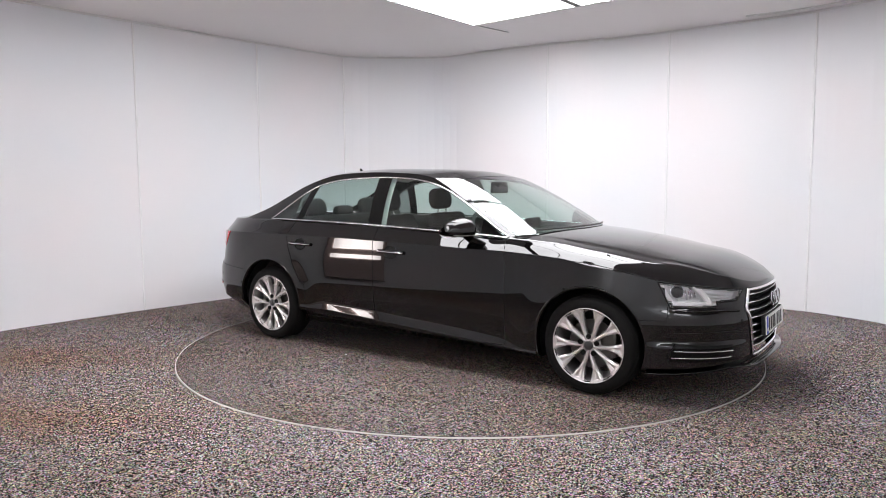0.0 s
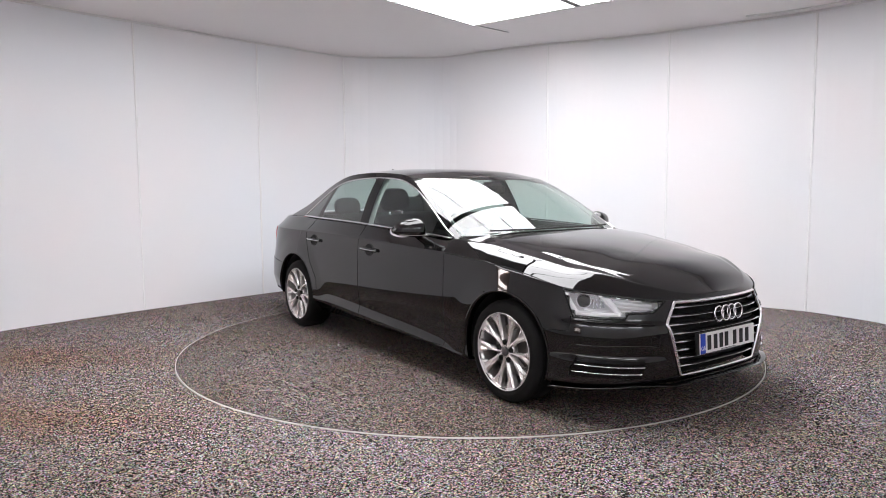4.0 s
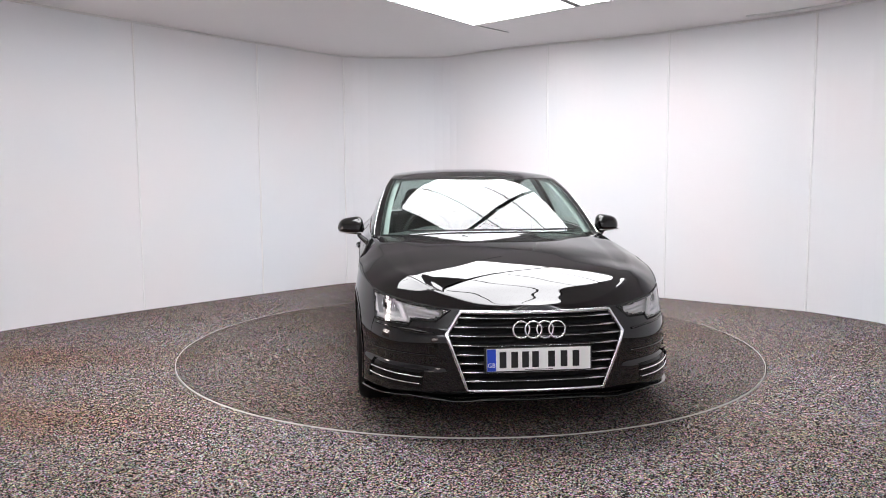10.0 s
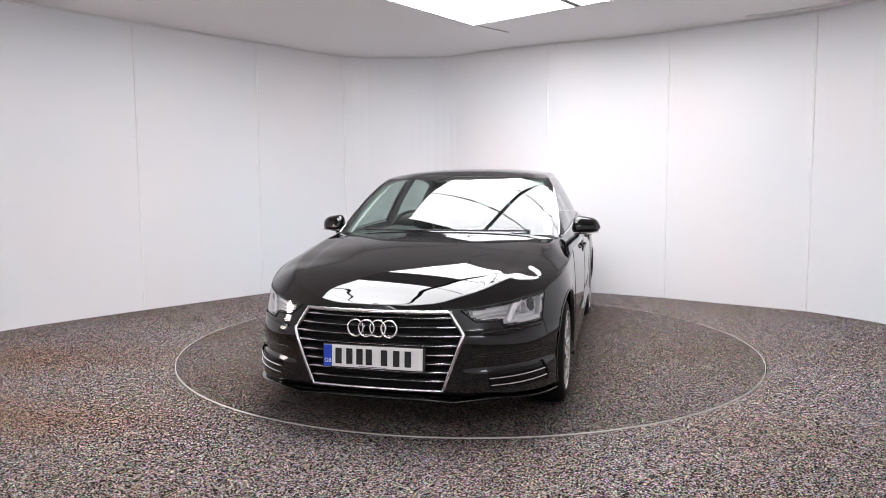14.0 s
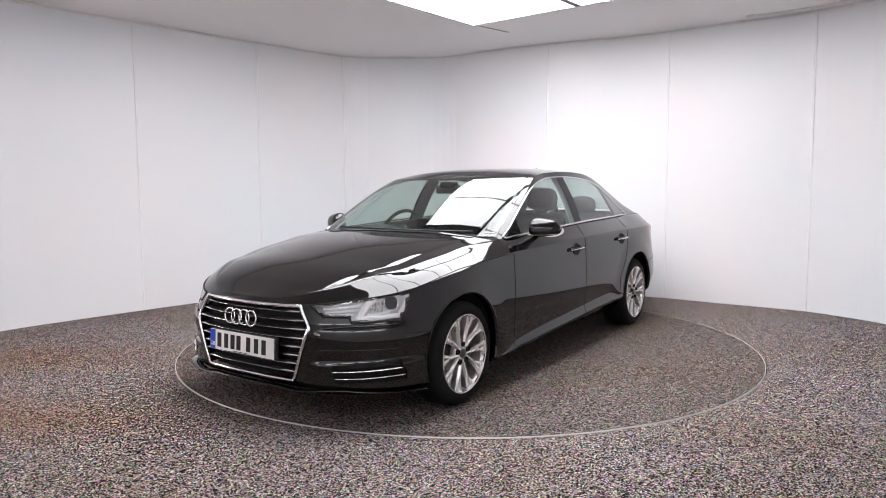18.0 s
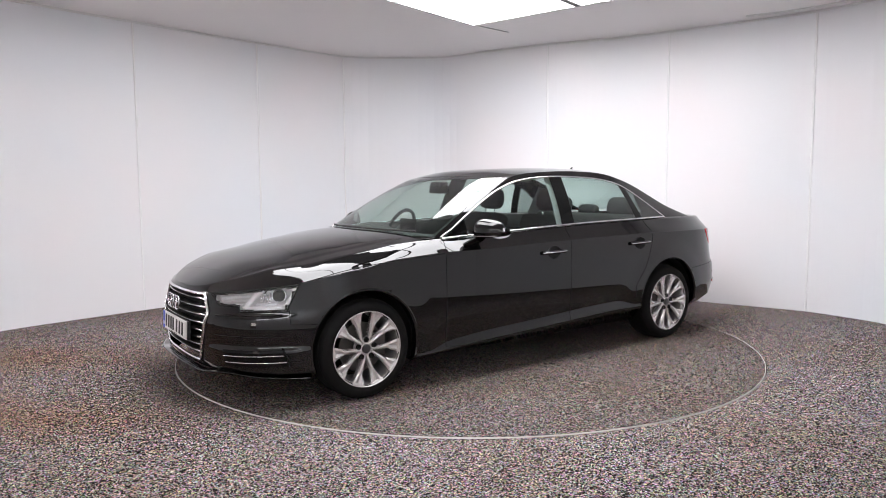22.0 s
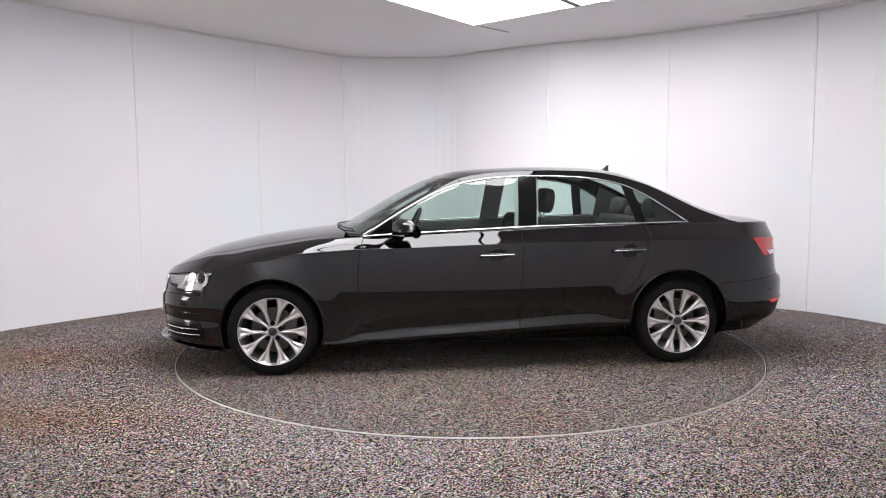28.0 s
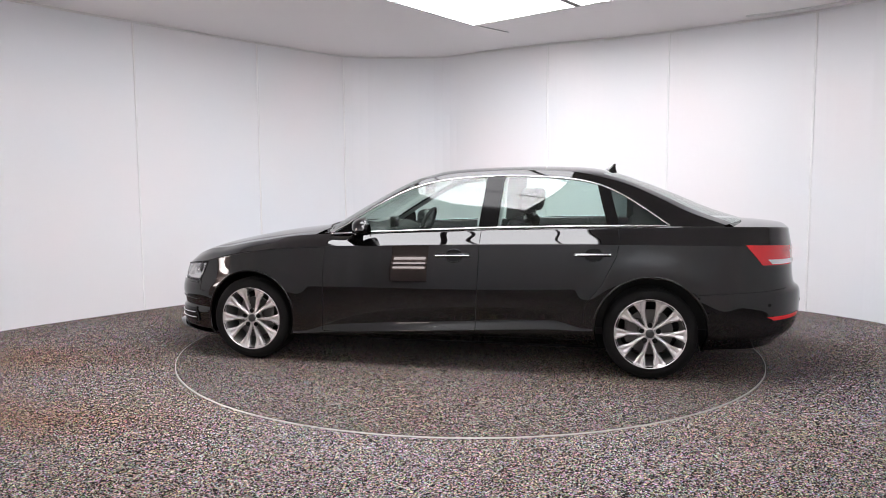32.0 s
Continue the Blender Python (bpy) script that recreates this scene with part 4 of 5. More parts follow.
def build_headlamp(side):
    lamp = new("headlamp")
    lamp.parent = car
    ring = flip([lamp_xyz(s, z) for s, z in LAMP], side)
    fine = []
    sz = LAMP + [LAMP[0]]
    for (s0, z0), (s1, z1) in zip(sz, sz[1:]):
        n = max(3, int(math.hypot(s1 - s0, z1 - z0) / 0.025))
        fine += [lamp_xyz(s0 + (s1 - s0) * k / n, z0 + (z1 - z0) * k / n) for k in range(n)]
    fine = flip(fine, side)

    def field(off, mat, name, label=""):
        """The lamp's face as strips from its lower to its upper edge."""
        rows = []
        for k in range(25):
            s = LAMP[0][0] + (LAMP[5][0] - LAMP[0][0]) * k / 24
            top = LAMP[0][1] + (LAMP[5][1] - LAMP[0][1]) * k / 24
            low_pts = LAMP[:5] + [LAMP[5]]
            low = top
            for (s0, z0), (s1, z1) in zip(low_pts, low_pts[1:]):
                if s1 <= s <= s0:
                    low = z0 + (z1 - z0) * (s0 - s) / (s0 - s1) if s0 > s1 else z1
                    break
            low = min(low, top)
            rows.append([hull(Vector((p.x, p.y * side, p.z)), off)[0] for p in [lamp_xyz(s, low + (top - low) * j / 6) for j in range(7)]])
        v, f = grid(rows)
        return piece(name, v, f, mat, lamp, label)

    field(-0.050, LAMP_DARK, "housing")
    v, f = grid([[hull(p, o)[0] for p in fine + [fine[0]]] for o in (0.0015, -0.05)])
    piece("housing_wall", v, f, LAMP_GREY, lamp)
    field(0.003, LENS, "lens", "clear lamp lens")
    on = [hull(p, 0.001) for p in fine]
    v, f = tube([p for p, _ in on], 0.010, 0.006, [n for _, n in on], True)
    piece("seal", v, f, GAP, lamp)

    def line(points, width, height, off, mat, name, label=""):
        pts = []
        for (s0, z0), (s1, z1) in zip(points, points[1:]):
            n = max(2, int(math.hypot(s1 - s0, z1 - z0) / 0.02))
            pts += [(s0 + (s1 - s0) * k / n, z0 + (z1 - z0) * k / n) for k in range(n)]
        pts.append(points[-1])
        on = [hull(q, off) for q in flip([lamp_xyz(s, z) for s, z in pts], side)]
        v, f = tube([p for p, _ in on], width, height, [n for _, n in on])
        piece(name, v, f, mat, lamp, label)

    line([(1.275, .688), (1.350, .640), (1.415, .580)], 0.034, 0.010, -0.005, LIGHT_GUIDE, "running_light", "white daytime running light guide")
    line([(1.405, .582), (1.25, .583), (1.10, .588)], 0.026, 0.010, -0.005, LIGHT_GUIDE, "running_light", "white daytime running light guide")
    line([(1.095, .592), (1.045, .650), (1.018, .698)], 0.026, 0.010, -0.005, LIGHT_GUIDE, "running_light", "white daytime running light guide")
    line([(1.66, .648), (1.45, .668), (1.28, .684)], 0.014, 0.010, -0.006, LIGHT_GUIDE, "upper_guide")
    line([(1.645, .600), (1.55, .601), (1.43, .603)], 0.012, 0.010, -0.012, LIGHT_GUIDE, "lower_guide")
    line([(1.665, .632), (1.52, .642), (1.37, .652)], 0.020, 0.010, -0.025, LAMP_GREY, "reflector")
    line([(1.655, .616), (1.52, .622), (1.39, .628)], 0.014, 0.010, -0.030, LAMP_GREY, "reflector")
    line([(1.335, .600), (1.22, .603), (1.15, .606)], 0.022, 0.012, -0.030, LAMP_GREY, "reflector")
    # projector
    q, n = hull(Vector((lamp_xyz(1.150, .655).x, lamp_xyz(1.150, .655).y * side, .655)), -0.030)
    turn = n.to_track_quat("Y", "Z").to_matrix().to_4x4()
    v, f = revolve([(.036, -.02), (.043, .0), (.041, .010), (.036, .012), (.035, .002)], 32)
    piece("projector_ring", v, f, CHROME, lamp, m=Matrix.Translation(q) @ turn)
    v, f = revolve([(.036, .0), (.031, .010), (.021, .016), (.011, .019), (.0, .020)], 32)
    piece("projector_lens", v, f, TRIM, lamp, "dark glass projector", m=Matrix.Translation(q) @ turn)
    for k in range(4):
        s = 1.225 + 0.026 * k
        line([(s, .612 + .004 * k), (s - 0.008, .668 - .004 * k)], 0.010, 0.008, -0.028, CHROME, "inner_fin")


for side in (1, -1):
    build_headlamp(side)

# lower intakes with bright strips, lip and bumper creases
for side in (1, -1):
    intake = new("lower_intake")
    intake.parent = car
    skin_patch("recess", flip([(2.165, .560, .345), (1.905, .815, .350), (1.885, .825, .255), (2.165, .575, .252)], side), 0.0025, TRIM, intake, 16, 6, depth=0.003)
    skin_strip("bright_strip", flip([(2.165, .566, .312), (2.05, .70, .314), (1.905, .812, .318)], side), 0.0075, 0.012, CHROME, intake, 0.006, "thin chrome strip")
    skin_strip("bright_strip", flip([(2.165, .580, .276), (2.05, .71, .277), (1.892, .822, .280)], side), 0.0075, 0.012, CHROME, intake, 0.006, "thin chrome strip")
    skin_strip("fin", flip([(1.915, .808, .355), (1.885, .830, .300), (1.880, .830, .255)], side), 0.010, 0.016, TRIM, intake, 0.004)
    skin_strip("bumper_crease", flip([(2.165, .50, .535), (2.10, .60, .542), (1.90, .79, .546)], side), 0.010, 0.012, PAINT, car, 0.001)
    skin_strip("bumper_crease", flip([(2.17, .49, .425), (2.08, .64, .424), (1.90, .80, .420)], side), 0.007, 0.009, PAINT, car, 0.001)
lip = []
for k in range(81):
    a = math.pi * (k / 80 - 0.5) * 0.76
    y = 0.890 * math.copysign(abs(math.sin(a)) ** (2 / 2.9), a)
    x = 1.25 + 1.03 * abs(math.cos(a)) ** (2 / 2.9)
    z = 0.205 + 0.012 * min(1, abs(abs(y) - 0.40) / 0.15) - 0.045 * max(0, (abs(y) - 0.62) / 0.28)
    lip.append(Vector((x - 0.012, y, z)))
free_strip("front_lip", lip, 0.055, 0.011, PAINT, car)

# shut lines
for side in (1, -1):
    def gap(points, width=0.0045):
        skin_strip("shut_line", flip(points, side), width, 0.003, GAP, car, 0.0004, step=0.03)
    gap([(.845, .9, .24), (.838, .9, .55), (.833, .89, .76), (.818, .88, .862), (.795, .82, .925)])
    gap([(-.262, .9, .25), (-.272, .9, .5), (-.285, .9, .766), (-.292, .85, .955)])
    gap([(-.985, .9, .36), (-.99, .9, .48), (-1.10, .9, .617), (-1.19, .9, .80), (-1.21, .85, .90), (-1.20, .80, .985)])
    gap([(1.80, .81, .716), (1.6, .87, .765), (1.46, .89, .79), (1.24, .9, .813), (1.0, .9, .828), (.835, .9, .836)], 0.005)
    gap([(1.868, .81, .570), (1.862, .82, .49), (1.72, .87, .487)], 0.004)
    gap([(-1.70, .9, .567), (-2.0, .82, .583), (-2.26, .69, .600)], 0.004)
    gap([(.84, .9, .237), (-.98, .9, .237)], 0.004)
    # handles
    for x0, x1, z in ((.008, -.222, .792), (-.925, -1.155, .811)):
        handle = new("door_handle")
        handle.parent = car
        xm = (x0 + x1) / 2
        # flat black disc on the skin stands for the shade in the handle's recess
        cup_shade = []
        for k in range(24):
            a = 2 * math.pi * k / 24
            cup_shade.append(hull((xm - 0.008 + .060 * math.cos(a), .9 * side, z - 0.002 + .044 * math.sin(a)), 0.0012)[0])
        c = hull((xm, .9 * side, z), 0.0008)[0]
        v = cup_shade + [c]
        f = [(k, (k + 1) % 24, 24) for k in range(24)]
        piece("cup_shade", v, f if side < 0 else [tuple(reversed(q)) for q in f], GAP, handle)
        skin_strip("cup_edge", [(xm - 0.008 + .060 * math.cos(a), .9 * side, z - 0.002 + .044 * math.sin(a)) for a in [2 * math.pi * k / 24 for k in range(24)]], 0.006, 0.007, PAINT, handle, 0.001, close=True)
        bar = []
        for k in range(13):
            t = k / 12
            q, n = hull((x0 + (x1 - x0) * t, .9 * side, z + 0.006 * (t - .5)), 0.010 + 0.020 * math.sin(math.pi * t) ** 0.5)
            bar.append(q)
        v, f = tube(bar, 0.026, 0.016, [Vector((0, side, 0))] * 13)
        piece("grip", v, f, PAINT, handle)
        v, f = tube([p + Vector((0, side * 0.0065, -0.001)) for p in bar], 0.008, 0.008, [Vector((0, side, 0))] * 13)
        piece("bright_strip", v, f, CHROME, handle, "chrome strip on the grip")


# mirrors
def build_mirror(side):
    m = new("door_mirror")
    m.parent = car
    rows = []
    for i in range(17):
        t = i / 16
        y = .850 + .192 * t
        r = max(0.02, (1 - (2 * t - 1) ** 4) ** 0.5) if 0 < t < 1 else 0.04
        wide = (.060 + .022 * (1 - t)) * r
        high = (.094 - .034 * t) * r
        cx, cz = .535 - .055 * t, .962 + .004 * t
        row = []
        for k in range(24):
            a = 2 * math.pi * k / 24
            ca, sa = math.cos(a), math.sin(a)
            dx = math.copysign(abs(ca) ** 0.8, ca) * wide * (1.25 if ca > 0 else 0.62)
            dz = math.copysign(abs(sa) ** (0.9 if sa > 0 else 0.5), sa) * high * (1.05 if sa > 0 else 0.50)
            row.append(Vector((cx + dx, side * y, cz + dz)))
        rows.append(row)
    v, f = grid(rows, True)
    f += [tuple(range(24)), tuple(reversed(range(16 * 24, 17 * 24)))]
    if side > 0:
        f = [tuple(reversed(q)) for q in f]
    piece("shell", v, f, PAINT, m, "gloss black mirror shell")
    v, f = tube([Vector((.612 - .075 * (k / 12) ** 1.5, side * (.862 + .170 * k / 12), .938 + .003 * k / 12)) for k in range(13)], 0.007, 0.008, [Vector((1, 0, 0))] * 13)
    piece("side_repeater", v, f, AMBER, m, "slim clear side repeater")
    bm = bmesh.new()
    bmesh.ops.create_circle(bm, cap_ends=True, segments=32, radius=1.0)
    for q in bm.verts:
        q.co = Vector((.470 - .035 * q.co.x - 0.012, side * (.953 + .085 * q.co.x), .960 + .042 * q.co.y))
    part("mirror_glass", bm, MIRROR, m, "flat mirror glass")
    rows = []
    for k in range(7):
        t = k / 6
        c = Vector((.615 - .05 * t, side * (.835 + .065 * t), .872 + .055 * t))
        rows.append([c + Vector((math.cos(a) * (.062 - .02 * t), 0, math.sin(a) * (.026 - .006 * t))) for a in [2 * math.pi * j / 12 for j in range(12)]])
    v, f = grid(rows, True)
    piece("foot", v, f, TRIM, m)
    # gloss black triangle between mirror and window frame
    a, b, c = side_point(.78, 0.02, side), side_point(.60, 0.02, side), side_point(.60, v_top(.60) * 0.95, side)
    o = Vector((0, side * 0.003, 0))
    bm = bmesh.new()
    bm.faces.new([bm.verts.new(p + o) for p in (a, b, c)])
    bmesh.ops.solidify(bm, geom=bm.faces[:], thickness=0.002)
    part("mirror_triangle", bm, TRIM, m)


for side in (1, -1):
    build_mirror(side)

# tail lamps and reflectors
for side in (1, -1):
    lamp = new("tail_lamp")
    lamp.parent = car
    skin_patch("lens", flip([(-1.978, .812, .879), (-2.37, .42, .863), (-2.37, .42, .744), (-2.085, .78, .752)], side), 0.004, RED, lamp, 22, 8, "glossy red tail lamp lens", 0.006)
    skin_patch("reversing_lens", flip([(-2.120, .757, .787), (-2.36, .44, .778), (-2.36, .44, .752), (-2.150, .74, .756)], side), 0.0065, LIGHT_GUIDE, lamp, 16, 3, "white reversing lamp strip", 0.003)
    skin_patch("rear_reflector", flip([(-2.105, .79, .424), (-2.36, .58, .438), (-2.36, .58, .414), (-2.15, .76, .402)], side), 0.005, RED, car, 12, 3, "slim red bumper reflector", 0.006)
# roof aerial
rows = []
for k in range(9):
    t = k / 8
    h = 0.066 * t
    c = Vector((-1.14 - .045 * t, 0, 1.358 + h))
    ln, wd = .055 * (1 - t) ** 1.5 + .010, .020 * (1 - t) + .004
    rows.append([c + Vector((ln * math.cos(a), wd * math.sin(a), 0)) for a in [2 * math.pi * j / 14 for j in range(14)]])
v, f = grid(rows, True)
f.append(tuple(reversed(range(8 * 14, 9 * 14))))
piece("roof_aerial", v, f, PAINT, car, "small black shark-fin aerial")
# wipers and cowl
rows = [[Vector((1.04 - .19 * abs(y / .74) ** 2 - d, y, .949 - .012 * (abs(y) / .74) - d * 0.12)) for y in [-.74 + 1.48 * k / 24 for k in range(25)]] for d in (0.0, .05, .10)]
v, f = grid(rows)
piece("cowl", v, [tuple(reversed(q)) for q in f], PLASTIC, car)
for y0, y1 in ((-.55, .10), (.02, .60)):
    pts = []
    for k in range(13):
        y = y0 + (y1 - y0) * k / 12
        pts.append(Vector((1.0 - .19 * abs(y / .74) ** 2, y, .972 - .01 * abs(y))))
    free_strip("wiper", pts, 0.014, 0.012, PLASTIC, car)

# parking sensors, towing-eye cover
def skin_disc(name, at, r, off, mat, parent, label=""):
    c, n = hull(at, off)
    t = n.cross(Vector((0, 0, 1))).normalized()
    u = t.cross(n)
    ring = [hull(c + (t * math.cos(a) + u * math.sin(a)) * r, off)[0] for a in [2 * math.pi * k / 16 for k in range(16)]]
    bm = bmesh.new()
    vs = [bm.verts.new(p) for p in ring]
    bm.faces.new(vs)
    bm.normal_update()
    for g in bm.faces:
        if g.normal.dot(n) < 0:
            g.normal_flip()
    bmesh.ops.solidify(bm, geom=bm.faces[:], thickness=0.002)
    return part(name, bm, mat, parent, label)


for side in (1, -1):
    for x, y, z in ((2.20, .50, .475), (1.93, .80, .44)):
        skin_disc("parking_sensor", (x, y * side, z), .011, 0.0015, TRIM, car)
    for x, y, z in ((-2.38, .48, .50), (-2.12, .78, .50)):
        skin_disc("parking_sensor", (x, y * side, z), .011, 0.0015, TRIM, car)
square = [(2.2, -.545, .470), (2.2, -.545, .415), (2.2, -.490, .415), (2.2, -.490, .470)]
skin_strip("towing_cover_edge", square, 0.003, 0.002, GAP, car, 0.0004, close=True)


# ---- cabin ----
DARK_TRIM = material("dark_grey_trim", (0.16, 0.158, 0.155), 0.8)
def lining(name, i0, i1, t0, t1, off, mat, steps=20):
    rows = [[roof_point(i, t0 + (t1 - t0) * k / steps) + Vector((0, 0, off)) for k in range(steps + 1)] for i in range(i0, i1 + 1)]
    rows = [[Vector((p.x, p.y * 0.97, p.z)) for p in r] for r in rows]
    v, f = grid(rows)
    piece(name, v, [tuple(reversed(q)) for q in f], mat, car, "pale grey roof lining")


lining("headliner", HEADER - 1, TAILER + 1, -1, 1, -0.022, LINER)
for side in (1, -1):
    lining("pillar_trim", 1, HEADER, side * 0.91, side * 1.0, -0.030, LINER, 4)
    side_patch("middle_pillar_trim", -.25, -.42, lambda x: -0.3, v_top, LINER, side, 6, 8, off=-0.035, lean=-0.04, label="pale grey pillar trim")
    side_patch("rear_pillar_trim", -1.30, -1.85, lambda x: -0.3, lambda x: 0.97, DARK_TRIM, side, 12, 6, off=-0.05, label="dark grey pillar trim")
    rows = []
    for k in range(20):
        x = .78 - 2.1 * k / 19
        y = BELT_Y(x)
        rows.append([Vector((x, side * (y - .012), Z5(x) - .004)), Vector((x, side * (y - .075), Z5(x) - .012)),
                     Vector((x, side * (y - .10), Z5(x) - .12)), Vector((x, side * .72, .30))])
    v, f = grid(rows)
    piece("door_card", v, f, CLOTH, car, "black inner door trim")
bm = box(bmesh.new(), (-1.55, -.74, .26), (.90, .74, .30))
part("cabin_floor", bm, CLOTH, car)
bm = box(bmesh.new(), (-1.95, -.70, .30), (-1.30, .70, .86), 0.04, 2)
part("rear_bulkhead", bm, CLOTH, car)
rows = [[Vector((x, -.70 + 1.4 * k / 20, z)) for k in range(21)] for x, z in ((-1.28, .90), (-1.36, .965), (-1.55, .985), (-1.92, .975))]
v, f = grid(rows)
piece("parcel_shelf", v, f, CLOTH, car, "black rear parcel shelf")
# dashboard with a cowled hump on the driver's side
rows = []
for x, z in ((.98, .925), (.85, .938), (.70, .930), (.58, .918), (.53, .885), (.52, .80), (.56, .55)):
    row = []
    for k in range(33):
        y = -.76 + 1.52 * k / 32
        hump = .055 * math.exp(-((y + .37) / .17) ** 2) * (1 if .5 < x < .75 else .3)
        row.append(Vector((x - .10 * (abs(y) / .76) ** 2, y, z + hump)))
    rows.append(row)
v, f = grid(rows)
piece("dashboard", v, f, CLOTH, car, "dark soft dashboard")
bm = box(bmesh.new(), (.555, -.09, .93), (.570, .12, 1.02), 0.006, 2)
part("centre_screen", bm, TRIM, car)
# steering wheel
wheel_turn = pose(.40, -.37, .905, 0, 65, 0)
steer = new("steering_wheel")
steer.parent = car
steer.matrix_basis = wheel_turn
free_strip("grip_ring", [Vector((.182 * math.cos(2 * math.pi * k / 40), .182 * math.sin(2 * math.pi * k / 40), 0)) for k in range(40)], .028, .030, CLOTH, steer, close=True)
v, f = revolve([(.0, .012), (.05, .010), (.068, -.005), (.07, -.03), (.0, -.05)], 24, "z")
piece("boss", v, f, PLASTIC, steer)
for a in (math.pi / 2, -math.pi / 2, 0):
    c, s = math.cos(a), math.sin(a)
    free_strip("spoke", [Vector((r * c, r * s, -.01)) for r in (.05, .11, .175)], .035, .014, SATIN, steer, label="satin metal spoke")


def pad(name, lo, hi, bevel, parent, label="", m=None):
    bm = box(bmesh.new(), lo, hi, bevel, 4)
    return part(name, bm, CLOTH, parent, label, m, True)


def cushion_block(name, wide, deep, high, parent, m):
    """A soft head restraint: rounded all over, narrower at the top."""
    rows = []
    for i in range(13):
        t = math.pi * (i / 12 - 0.5)
        c, z = max(0.02, math.cos(t)) ** 0.45, math.copysign(abs(math.sin(t)) ** 0.7, t)
        k = 1 - 0.12 * max(0.0, z)
        rows.append([Vector((deep / 2 * c * math.copysign(abs(math.cos(a)) ** 0.6, math.cos(a)),
                             wide / 2 * k * c * math.copysign(abs(math.sin(a)) ** 0.6, math.sin(a)), high / 2 * (1 + z)))
                     for a in [2 * math.pi * j / 24 for j in range(24)]])
    v, f = grid(rows, True)
    f += [tuple(reversed(range(24))), tuple(range(12 * 24, 13 * 24))]
    return piece(name, v, f, CLOTH, parent, m=m)


def build_seat(y):
    seat = new("seat")
    seat.parent = car
    seat.matrix_basis = pose(0, y, 0)
    pad("cushion", (-.36, -.25, .36), (.16, .25, .55), .06, seat)
    pad("backrest", (-.07, -.24, -.05), (.07, .24, .55), .065, seat, m=pose(-.36, 0, .50, 0, -17, 0))
    cushion_block("headrest", .27, .115, .185, seat, pose(-.555, 0, 1.06, 0, -8, 0))
    for dy in (-.06, .06):
        free_strip("headrest_post", [Vector((-.54, dy, .98)), Vector((-.552, dy, 1.10))], .012, .012, CHROME, seat, (1, 0, 0))


for y in (.37, -.37):
    build_seat(y)
bench = new("rear_bench")
bench.parent = car
pad("cushion", (-1.18, -.66, .36), (-.70, .66, .54), .06, bench)
pad("backrest", (-.08, -.64, 0), (.08, .64, .56), .06, bench, m=pose(-1.20, 0, .48, 0, -22, 0))
for y in (.36, -.36, 0):
    cushion_block("headrest", .26 if y else .22, .10, .16 if y else .09, bench, pose(-1.40, y, 1.0, 0, -10, 0))
    for dy in (-.06, .06):
        free_strip("headrest_post", [Vector((-1.395, y + dy, .97)), Vector((-1.40, y + dy, 1.01))], .011, .011, CHROME, bench, (1, 0, 0))
# inner mirror and sensor box behind the screen
bm = box(bmesh.new(), (.255, -.12, 1.205), (.28, .12, 1.268), 0.014, 3)
part("inner_mirror", bm, PLASTIC, car, smooth=True)
bm = box(bmesh.new(), (.22, -.06, 1.25), (.31, .06, 1.295), 0.015, 2)
part("sensor_box", bm, PLASTIC, car, smooth=True)


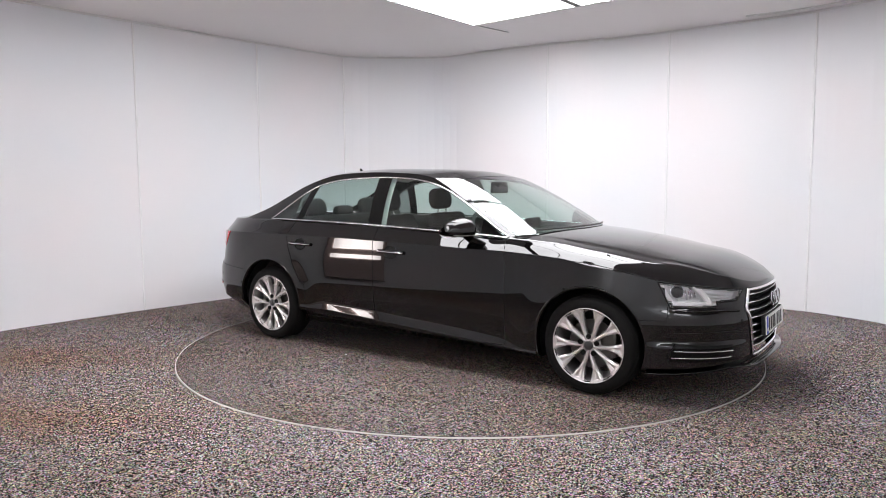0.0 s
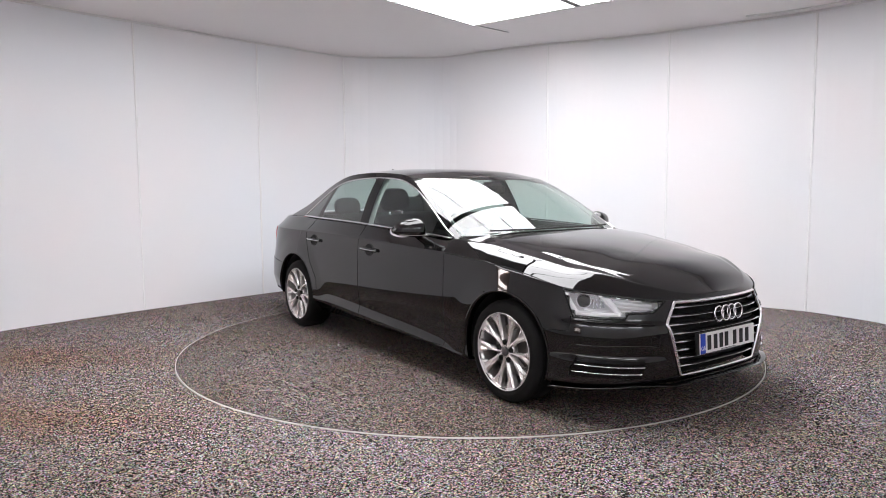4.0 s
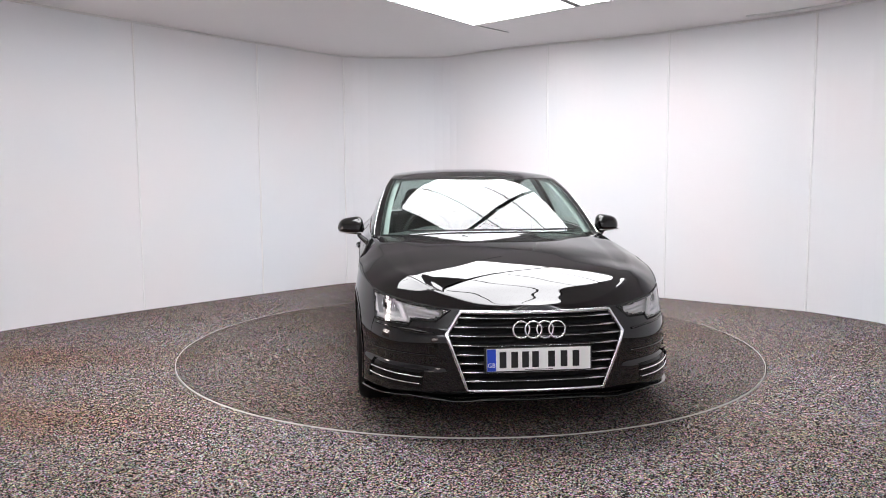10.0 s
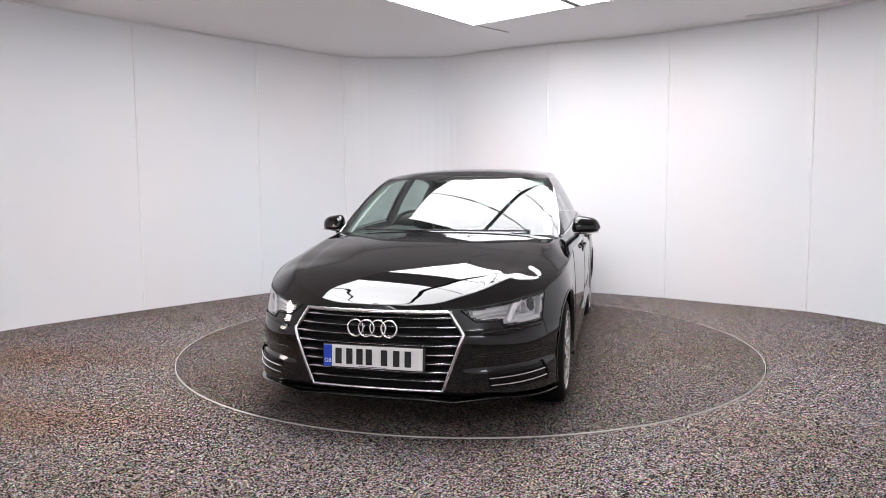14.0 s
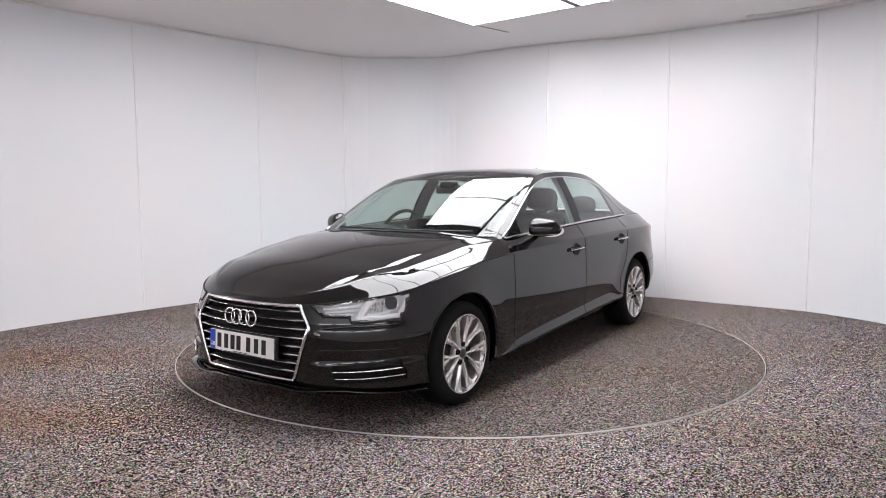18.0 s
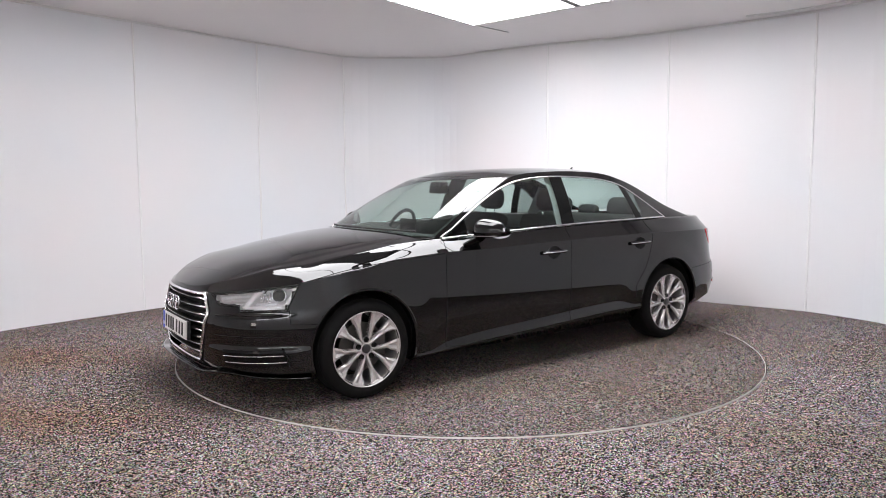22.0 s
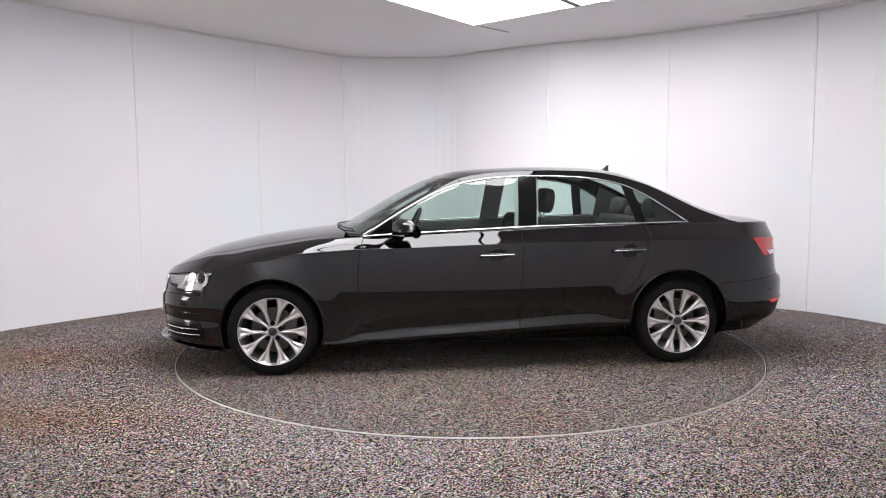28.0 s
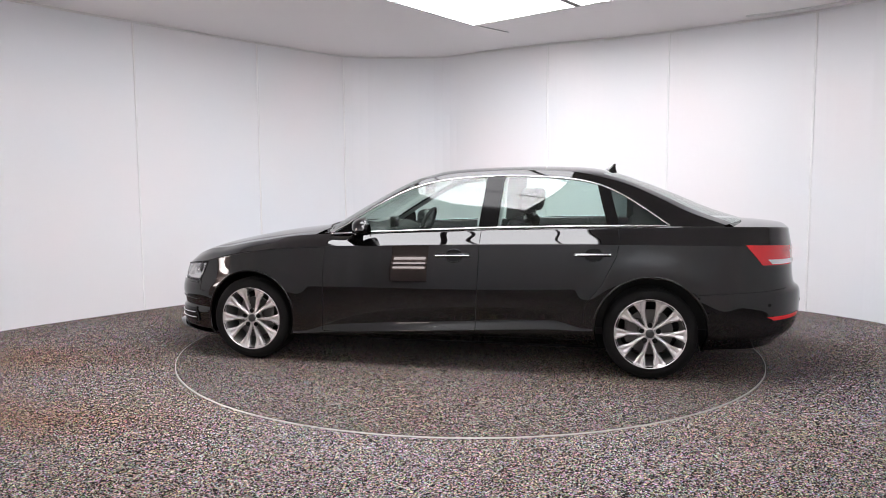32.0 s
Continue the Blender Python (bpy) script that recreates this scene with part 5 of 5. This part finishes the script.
# ---- wheels ----
CAP_GREY = material("grey_cap", (0.06, 0.06, 0.062), 0.3, 0.4)
def build_wheel(front, side):
    x = AXLE if front else -AXLE
    hub = new("wheel")
    hub.parent = car
    hub.matrix_basis = pose(x, side * 0.885, WHEEL_R) @ (pose(0, 0, 0) if side > 0 else pose(0, 0, 0, 0, 0, 180))
    w = hub
    v, f = revolve([(.216, .0), (.227, .004), (.252, .007), (.276, .002), (.292, -.012), (.300, -.032), (.302, -.055), (.302, -.16),
                    (.300, -.185), (.286, -.21), (.252, -.222), (.218, -.215)], 72)
    tyre = piece("tyre", v, f, RUBBER, w, "black road tyre")
    for k in range(4):
        y = -.045 - .042 * k
        v, f = revolve([(.3028, y - .006), (.2985, y - .003), (.2985, y + .003), (.3028, y + .006)], 72)
        piece("tread_groove", v, f, GAP, tyre)
    v, f = revolve([(.2490, .0078), (.2500, .0090), (.2515, .0078)], 72)
    piece("sidewall_rib", v, f, RUBBER, tyre)
    v, f = revolve([(.2860, -.0035), (.2875, -.0030), (.2885, -.0060)], 72)
    piece("sidewall_rib", v, f, RUBBER, tyre)
    v, f = revolve([(.229, .0), (.229, .005), (.2265, .0075), (.2235, .006), (.2205, -.006), (.214, -.02)], 72)
    piece("rim", v, f, ALLOY, w, "silver alloy rim")
    v, f = revolve([(.214, -.02), (.206, -.05), (.196, -.20), (.218, -.212)], 72)
    piece("rim_barrel", v, f, BARREL, w, "dull grey inner barrel")
    v, f = revolve([(.0, -.075), (.150, -.075), (.150, -.09), (.0, -.09)], 48)
    piece("brake_disc", v, f, DARK_METAL, w, smooth=False)
    for c in [90 + 36 + 72 * k for k in range(5)]:
        for d in (-17.0, 17.0):
            a0 = math.radians(c + d)
            lean = math.radians(d * 0.30)

            def section(r, wide, high, turn, ridge, edge):
                # a sharp ridge that splits into a hollow fork at the rim
                a = a0 + turn
                u, t = Vector((math.cos(a), 0, math.sin(a))), Vector((-math.sin(a), 0, math.cos(a)))
                shape = ((-.44, -.042), (-.5, -edge), (-.27, 0), (0, ridge), (.27, 0), (.5, -edge), (.44, -.042))
                return [u * (r / max(.97, math.cos(wide * k / max(r, .03))) if r > .185 else r) + t * wide * k + Vector((0, high + dy, 0)) for k, dy in shape]

            rows = [section(*q) for q in ((.034, .019, -.014, -lean, .001, .008), (.075, .024, -.013, -.7 * lean, .0025, .012), (.118, .029, -.010, -.3 * lean, .0025, .013),
                                          (.148, .035, -.007, 0, .001, .012), (.166, .047, -.005, 0, -.003, .009), (.188, .064, -.002, 0, -.005, .006),
                                          (.206, .079, .000, 0, -.005, .003), (.2085, .128, .001, 0, -.003, .002), (.214, .132, .002, 0, -.002, .001), (.221, .134, .003, 0, .0, .001))]
            v, f = grid(rows, True)
            piece("spoke", v, f, ALLOY, w, smooth=False)
    v, f = revolve([(.0, -.016), (.030, -.016), (.040, -.019), (.054, -.026), (.062, -.036), (.064, -.06)], 40)
    piece("hub", v, f, ALLOY, w)
    v, f = revolve([(.0, -.004), (.022, -.0045), (.027, -.007), (.0285, -.016)], 32)
    piece("centre_cap", v, f, CAP_GREY, w, "grey plain centre cap")
    for k in range(5):
        a = math.radians(90 + 72 * k)
        v, f = revolve([(.0, -.018), (.009, -.018), (.0125, -.016), (.013, -.010), (.0155, -.0095), (.016, -.02)], 14)
        piece("wheel_bolt", v, f, GAP, w, m=Matrix.Translation((.055 * math.cos(a), 0.003, .055 * math.sin(a))))
    bm = box(bmesh.new(), (-.16 if front else .06, -.13, -.07), (-.06 if front else .16, -.05, .09), .02, 2)
    part("brake_caliper", bm, DARK_METAL, w)
    return hub


for front in (True, False):
    for side in (1, -1):
        build_wheel(front, side)


# ---- what moves: the deck turns and carries the car ----
HEADING = [(0, -35.30), (4, -53.83), (8, -73.70), (12, -94.11), (16, -114.72), (20, -134.87), (24, -154.50), (28, -173.85), (32, -192.84)]


def motions():
    turn, ride, along = [], [], []
    angle = curve_of(HEADING)
    for t, a in [(k * 0.5, angle(k * 0.5)) for k in range(65)]:
        spin = pose(CENTRE.x, CENTRE.y, 0, 0, 0, a)
        turn.append((float(t), spin))
        ride.append((float(t), spin @ pose(0.0234, 0.034, 0.004)))
        along.append((float(t), spin @ pose(-0.483, -0.921, 0.0032)))
    walk(turntable, turn)
    walk(car, ride)
    walk(lint, along)


motions()
